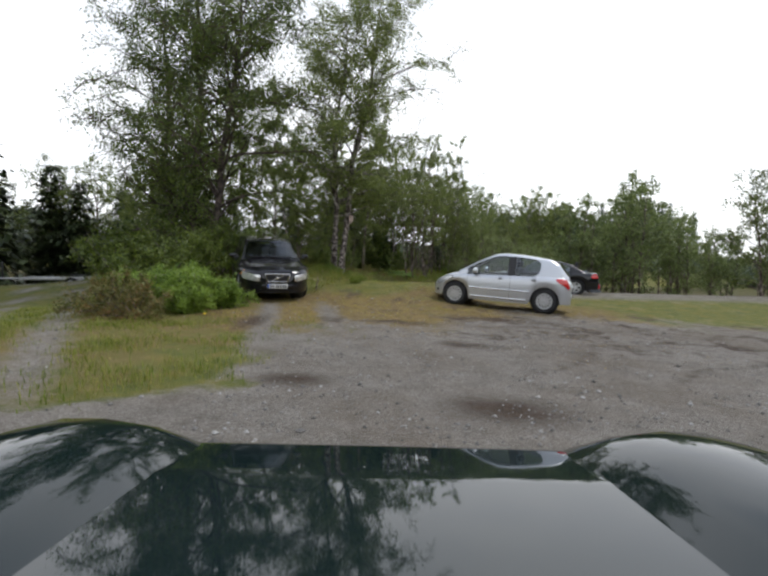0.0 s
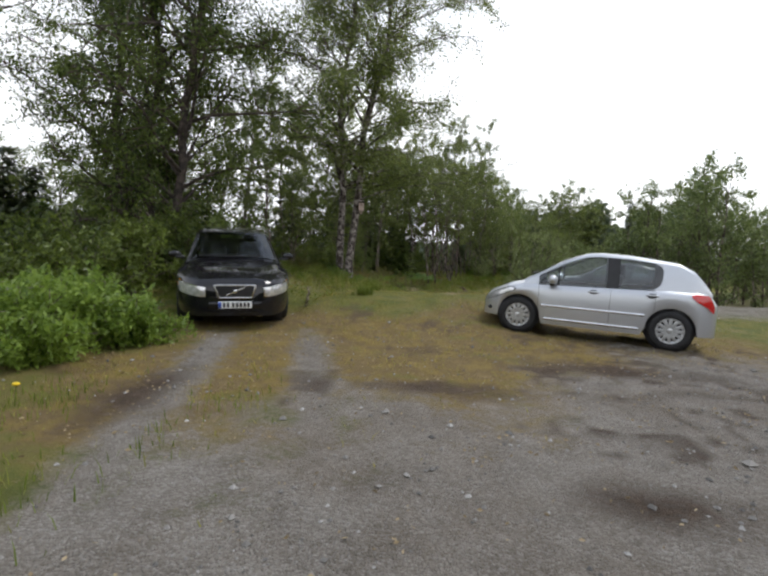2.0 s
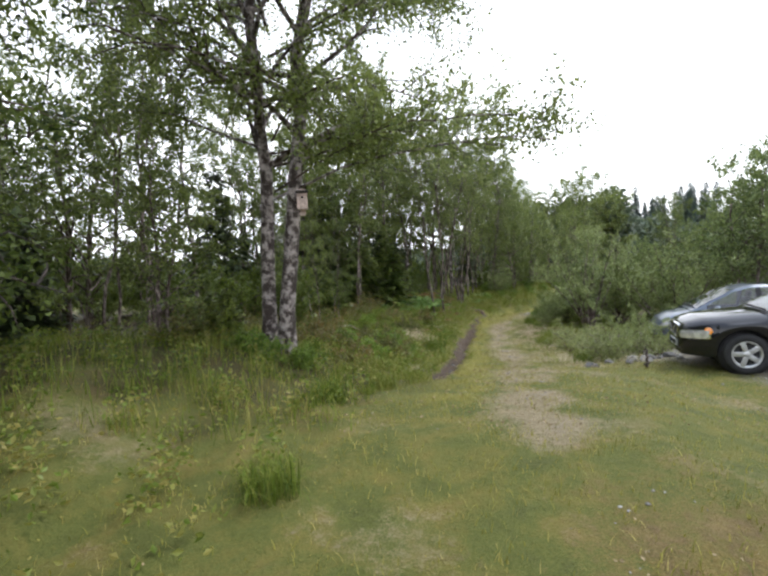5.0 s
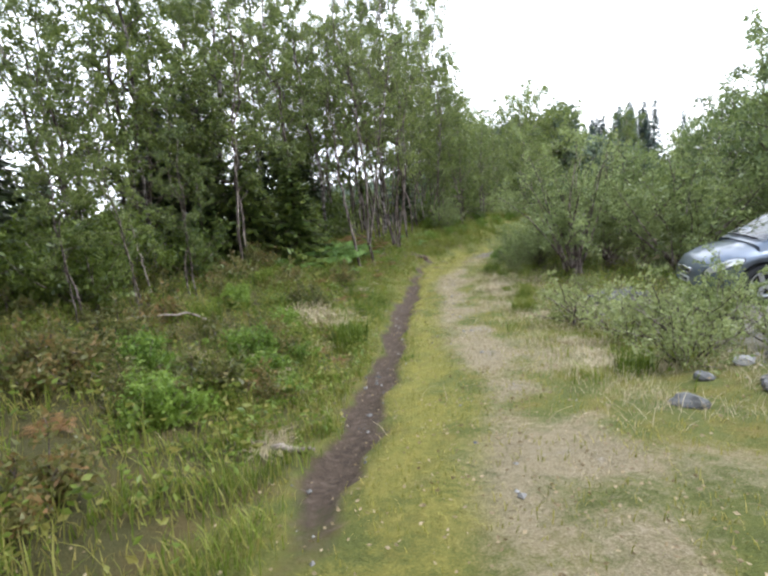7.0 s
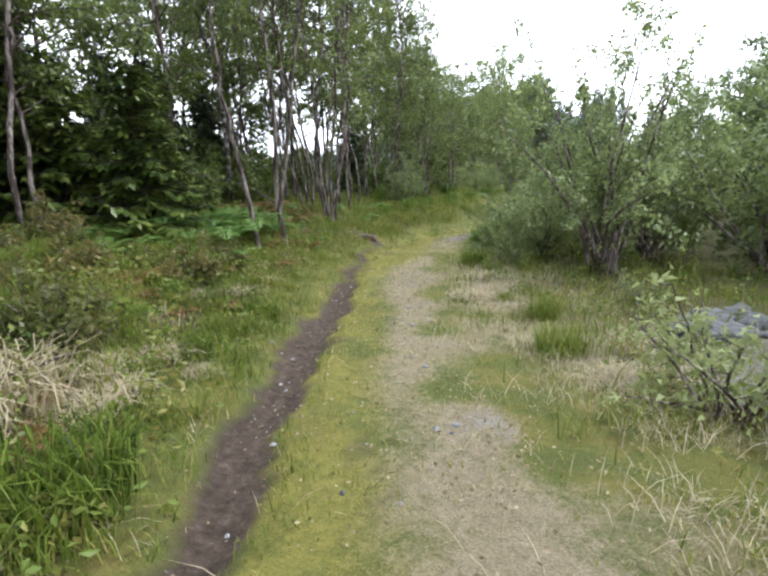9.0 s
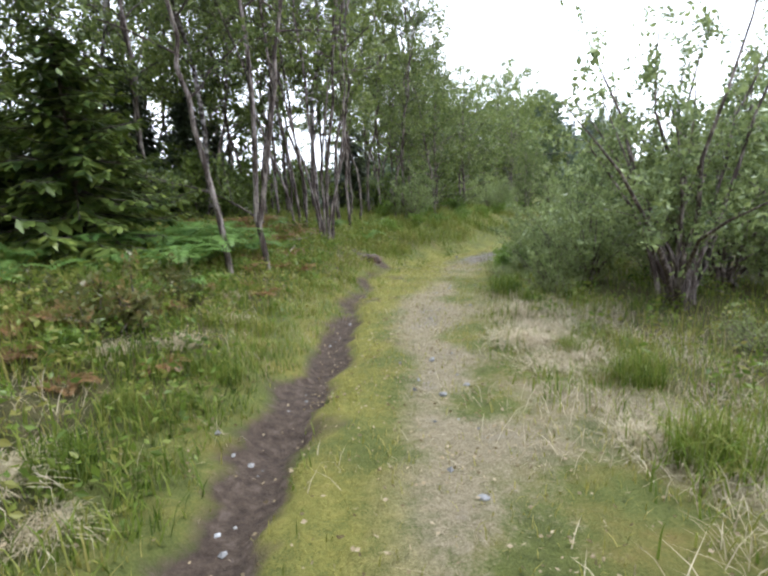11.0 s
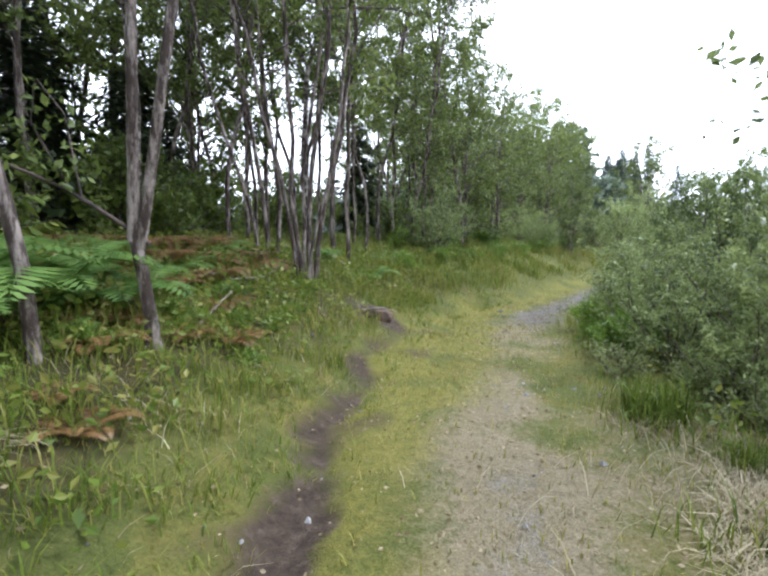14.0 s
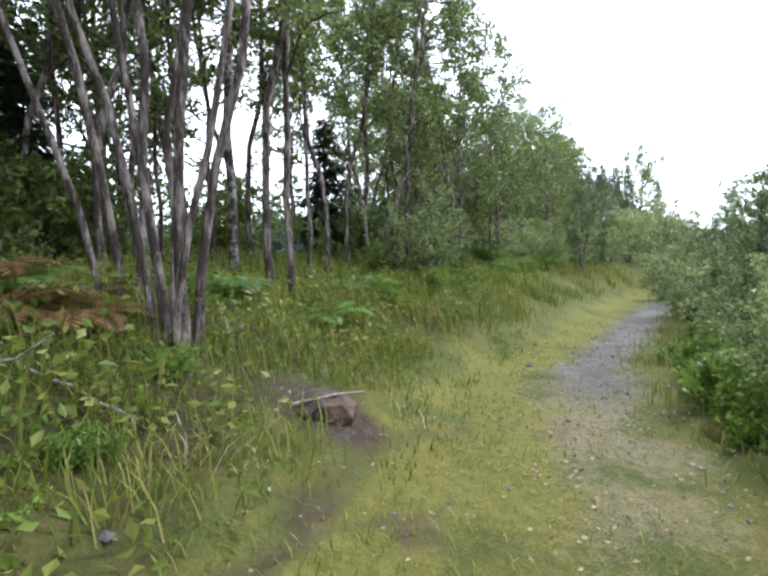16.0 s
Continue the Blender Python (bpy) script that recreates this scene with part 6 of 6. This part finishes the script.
for x, y, s in ((4.4, 30.0, 0.6), (4.75, 29.6, 0.6), (4.95, 30.4, 0.65), (5.2, 30.9, 0.5), (4.35, 29.3, 0.5), (4.6, 30.7, 0.5), (3.8, 23.7, 0.5), (4.0, 24.2, 0.45), (4.1, 23.4, 0.45)):
    stand(heap, x, y, rnd3.uniform(0, 360), s, 0.55)


# ---------------------------------------------------------------- stones, sticks and the far belt of trees
ROCK = plain("grey_rock", (0.11, 0.107, 0.102), 0.9, vary=0.5, scale=14, relief=0.5)
PALE_ROCK = plain("pale_rock", (0.25, 0.24, 0.225), 0.9, vary=0.35, scale=14, relief=0.5)


def rock(x, y, size, seed, mat, label):
    rng = random.Random(seed)
    bm = bmesh.new()
    bmesh.ops.create_icosphere(bm, subdivisions=2, radius=1.0)
    off = Vector((rng.uniform(0, 50), rng.uniform(0, 50), rng.uniform(0, 50)))
    for v in bm.verts:
        v.co *= 1 + 0.35 * noise.noise(v.co * 1.3 + off)
        v.co = Vector((v.co.x * size * 1.2, v.co.y * size * 0.9, v.co.z * size * 0.6))
    ob = part("rock", bm, mat, None, "", smooth=False)
    ob.matrix_basis = pose(x, y, float(land(x, y)) + size * 0.2, rng.uniform(-15, 15), rng.uniform(-15, 15), rng.uniform(0, 360))
    return tagged(ob, label, "rock", "rocks by the track")


rr = random.Random(12)
for k in range(16):
    rock(4.1 + rr.random() * 1.6, 21.9 + rr.random() * 1.0, rr.uniform(0.05, 0.14), k, rr.choice((ROCK, PALE_ROCK)), "grey broken stone at the edge of the yard")
rock(3.58, 22.17, 0.12, 90, ROCK, "flat grey stone slab half sunk in grass")
for k in range(22):
    rock(5.75 + rr.random() * 1.1, 27.35 + rr.random() * 0.9, rr.uniform(0.08, 0.19), 30 + k, ROCK, "grey broken stone in a heap by the willows")
for x, y, s in ((3.3, 28.9, 0.03), (3.55, 29.1, 0.025), (3.0, 26.5, 0.025), (3.44, 29.7, 0.03), (3.1, 27.6, 0.025), (2.7, 24.9, 0.025)):
    rock(x, y, s, int(x * 100), PALE_ROCK, "small pale stone on the track")


def stick(name, pts, r, label, mat=DEAD_WOOD):
    """A crooked bare stick lying on the ground; pts are x, y and height over the ground."""
    line = np.array([(a, b, float(land(a, b)) + c) for a, b, c in pts])
    t = np.linspace(0, len(line) - 1, 14)
    line = np.stack([np.interp(t, np.arange(len(line)), line[:, k]) for k in range(3)], 1)
    line[1:-1] += np.random.default_rng(int(pts[0][0] * 100) % 97).normal(size=(12, 3)) * r * 0.5
    v, f = tubes([(line, np.linspace(r, r * 0.4, 14))], 6)
    ob = soup(name, v, f, mat, smooth=True)
    return tagged(ob, label, "stick")


def nest_box(x, y, z, turn):
    wood = plain("weathered_boards", (0.52, 0.40, 0.35), 0.85, vary=0.3, scale=22, relief=0.3)
    box = thing("nest_box", x, y, z, turn)
    part("body", box_bm(0, 0, 0.13, 0.16, 0.15, 0.26, 0.006), wood, box, smooth=False)
    bm = box_bm(0, 0, 0, 0.20, 0.22, 0.022, 0.004)
    bmesh.ops.transform(bm, matrix=pose(0, -0.02, 0.275, 14, 0, 0), verts=bm.verts)
    part("roof", bm, DARK_BARK, box, "dark sloping lid", smooth=False)
    bm = bmesh.new()
    bmesh.ops.create_cone(bm, cap_ends=True, segments=16, radius1=0.018, radius2=0.018, depth=0.012, matrix=pose(0, -0.077, 0.18, 90, 0, 0))
    part("entrance_hole", bm, INK, box, "round dark hole")
    part("back_board", box_bm(0, 0.083, 0.12, 0.09, 0.018, 0.42, 0.004), wood, box, smooth=False)
    return tagged(box, "small pale wooden nest box fixed to the birch", "nest box")


nest_box(-1.42, 20.66, 2.66, 8)
stick("fallen_stick", [(-1.97, 20.2, 0.0), (-1.86, 20.38, 0.42)], 0.02, "bleached stick leaning on the birch roots")
stick("fallen_branch", [(3.52, 34.66, 0.07), (3.62, 34.52, 0.05), (3.74, 34.70, 0.15), (3.92, 35.05, 0.10), (4.0, 35.2, 0.06)], 0.012, "pale curved branch on a patch of dark earth")
stick("fallen_stick", [(2.1, 33.0, 0.02), (2.3, 33.2, 0.30)], 0.014, "thin dry stick on the bank")
stick("fallen_stick", [(0.1, 22.4, 0.04), (0.45, 22.3, 0.03)], 0.013, "broken stick in the grass")
stick("fallen_branch", [(-0.3, 26.2, 0.15), (0.3, 26.6, 0.2), (0.7, 27.0, 0.3)], 0.014, "dead branch over the undergrowth", DARK_BARK)
stick("fallen_branch", [(1.6, 34.0, 0.1), (2.3, 34.3, 0.05), (2.9, 34.1, 0.06)], 0.016, "dead branch lying on the bank")
stick("split_stump", [(-2.02, 14.68, -0.04), (-1.98, 14.62, 0.18), (-1.92, 14.55, 0.40)], 0.034, "split weathered sapling stump at the yard's edge")
stick("post_stump", [(4.25, 21.45, -0.05), (4.24, 21.45, 0.36)], 0.035, "short dark wooden stump", DARK_BARK)


stick("fallen_branch", [(2.2, 33.9, 0.12), (2.5, 34.05, 0.16), (2.62, 34.1, 0.3)], 0.01, "pale dry twig on the bank")
stick("fallen_stick", [(-2.63, 28.3, 0.0), (-2.75, 28.4, 0.6), (-2.85, 28.45, 1.5)], 0.022, "bleached leaning dead stem at the wood edge")
stick("fallen_branch", [(-2.0, 25.5, 0.25), (-1.2, 25.7, 0.22), (-0.7, 25.8, 0.1)], 0.022, "bleached log lying in the undergrowth")
stick("fallen_stick", [(0.25, 22.3, 0.03), (0.6, 22.2, 0.05)], 0.03, "split broken wood at the grass edge")

# loose stones of the yard and track, one joined piece
rs = np.random.default_rng(81)


def pebbles(name, x, y, size, label):
    n = len(x)
    o = np.array([(1, 0, 0), (-1, 0, 0), (0, 1, 0), (0, -1, 0), (0, 0, 0.7), (0, 0, -0.7)])
    tri = np.array([(0, 2, 4), (2, 1, 4), (1, 3, 4), (3, 0, 4), (2, 0, 5), (1, 2, 5), (3, 1, 5), (0, 3, 5)])
    s = size * np.exp(rs.normal(size=n) * 0.45)
    a = rs.uniform(0, 6.28, n)
    v = o[None] * rs.uniform(0.6, 1.3, (n, 6, 1)) * s[:, None, None]
    rx = v[..., 0] * np.cos(a)[:, None] - v[..., 1] * np.sin(a)[:, None]
    ry = v[..., 0] * np.sin(a)[:, None] + v[..., 1] * np.cos(a)[:, None]
    v = np.stack([rx + x[:, None], ry + y[:, None], v[..., 2] + (land(x, y) + s * 0.25)[:, None]], -1)
    m, t, b = nodes(name)
    g = t.nodes.new("ShaderNodeNewGeometry")
    t.links.new(ramp(t, g.outputs["Random Per Island"], [(0.0, (0.09, 0.085, 0.08)), (0.7, (0.27, 0.255, 0.235)), (1.0, (0.42, 0.41, 0.39))]), b.inputs["Base Color"])
    b.inputs["Roughness"].default_value = 0.85
    return tagged(soup(name, v.reshape(-1, 3), [(tri[None] + np.arange(n)[:, None, None] * 6).reshape(-1, 3)], m), label, "gravel", kind="stuff")


x, y = scatter(rs, 26000, -5, 7, 1.5, 14, lambda x, y: cover(x, y)[0] ** 2 * np.clip(0.35 + 0.6 * wave(x, y, 2.0, 31), 0.05, 1) * (1.15 - step(2, 12, y)))
mx, my = scatter(rs, 3500, -4, 6, 8, 16, lambda x, y: bare_edge(x, y) * 0.5)
x, y = np.concatenate([x, mx]), np.concatenate([y, my])
pebbles("loose_gravel", x, y, 0.011, "loose grey stones on the yard")
x, y = scatter(rs, 20000, 0, 9, 17, 42, lambda x, y: cover(x, y)[0] * 0.6 + cover(x, y)[1] * 0.25)
pebbles("track_gravel", x, y, 0.013, "loose stones on the track")


def belt(name, spots, label, seed, mat, leaf=0.35):
    """Distant wood as one leafy mass; spots are x, y, radius and height."""
    rng = np.random.default_rng(seed)
    cs = []
    for x, y, r, h in spots:
        n = int(90 * r * h / leaf**1.1 / 4)
        u = rng.normal(size=(n, 3))
        u /= np.linalg.norm(u, axis=1)[:, None]
        u *= rng.uniform(0.55, 1.0, (n, 1))
        c = u * np.array([r, r, h / 2]) + np.array([x, y, h / 2 + float(land(x, y))])
        c[:, :2] += (c[:, 2:3] - h / 2 > 0) * rng.normal(size=(n, 2)) * 0.2
        cs.append(c)
    v, f = leaves(rng, np.concatenate(cs), leaf * 1.2, 0.6, simple=True)
    return tagged(soup(name, v, f, mat), label, "forest", kind="stuff")


bb = random.Random(3)
spots = []
for k in range(90):
    a = radians(-62 + k * 1.38)
    d = bb.uniform(60, 85)
    deg = math.degrees(a)
    tall = np.interp(deg, [-62, -40, -25, -8, 5, 12, 17, 24, 27, 29.5, 50, 62], [9, 7, 3.0, 2.4, 3.5, 7, 8.0, 8.0, 6.0, 2.0, 2.2, 6])
    spots.append((d * math.sin(a), 8 + d * math.cos(a), bb.uniform(2.0, 3.6), tall * bb.uniform(0.75, 1.2)))
belt("distant_wood", spots, "belt of distant broadleaved wood, haze put into its colour", 91, HAZED_WOOD, 0.27)
spots = []
for k in range(40):
    a = radians(70 + k * 5.6)
    spots.append((45 * math.sin(a), 45 * math.cos(a), bb.uniform(4, 6), bb.uniform(7, 11)))
belt("wood_behind", spots, "leafy wood closing the yard behind", 92, OAK_LEAF, 0.8)


# ---------------------------------------------------------------- small trailer by the lane
def trailer(x, y, turn):
    steel = plain("galvanised_steel", (0.42, 0.43, 0.44), 0.45, 0.7, vary=0.2)
    t = thing("boat_trailer", x, y, None, turn)
    for yy in (0.6, -0.6):
        part("side_rail", box_bm(0, yy, 0.5, 2.9, 0.07, 0.09, 0.01), steel, t)
        w = part("wheel", mesh_bm(*lathe([(0.17, -0.07), (0.27, -0.075), (0.29, 0), (0.27, 0.075), (0.17, 0.07)])), TYRE, t)
        w.matrix_basis = pose(-0.5, yy * 1.3, 0.29)
        part("rim", mesh_bm(*lathe([(0.001, 0.05), (0.17, 0.06), (0.18, 0.0)])), steel, w)
        part("mudguard", box_bm(-0.5, yy * 1.3, 0.62, 0.7, 0.2, 0.03, 0.012), TRIM, t)
    for xx in (-1.4, -0.5, 0.5, 1.4):
        part("cross_member", box_bm(xx, 0, 0.5, 0.07, 1.13, 0.07, 0.01), steel, t)
    part("drawbar", box_bm(2.1, 0, 0.48, 1.4, 0.08, 0.08, 0.01), steel, t)
    part("winch_post", box_bm(2.2, 0, 0.85, 0.07, 0.07, 0.7, 0.01), TRIM, t)
    part("jockey_wheel", mesh_bm(*lathe([(0.001, -0.03), (0.1, -0.03), (0.1, 0.03), (0.001, 0.03)])), TYRE, t).matrix_basis = pose(2.6, 0.1, 0.1)
    part("tail_lamp", box_bm(-1.5, 0, 0.5, 0.05, 1.3, 0.1, 0.01), RED_LENS, t, "red lamp board")
    return tagged(t, "low galvanised boat trailer parked by the lane", "trailer")


trailer(-14.3, 21.7, 200)
clod = rock(3.72, 34.86, 0.21, 95, TORN_EARTH, "")
clod.location.z -= 0.07
clod.name = "earth_clod"
tagged(clod, "low hummock of torn brown earth at the foot of the bank", "earth clod")
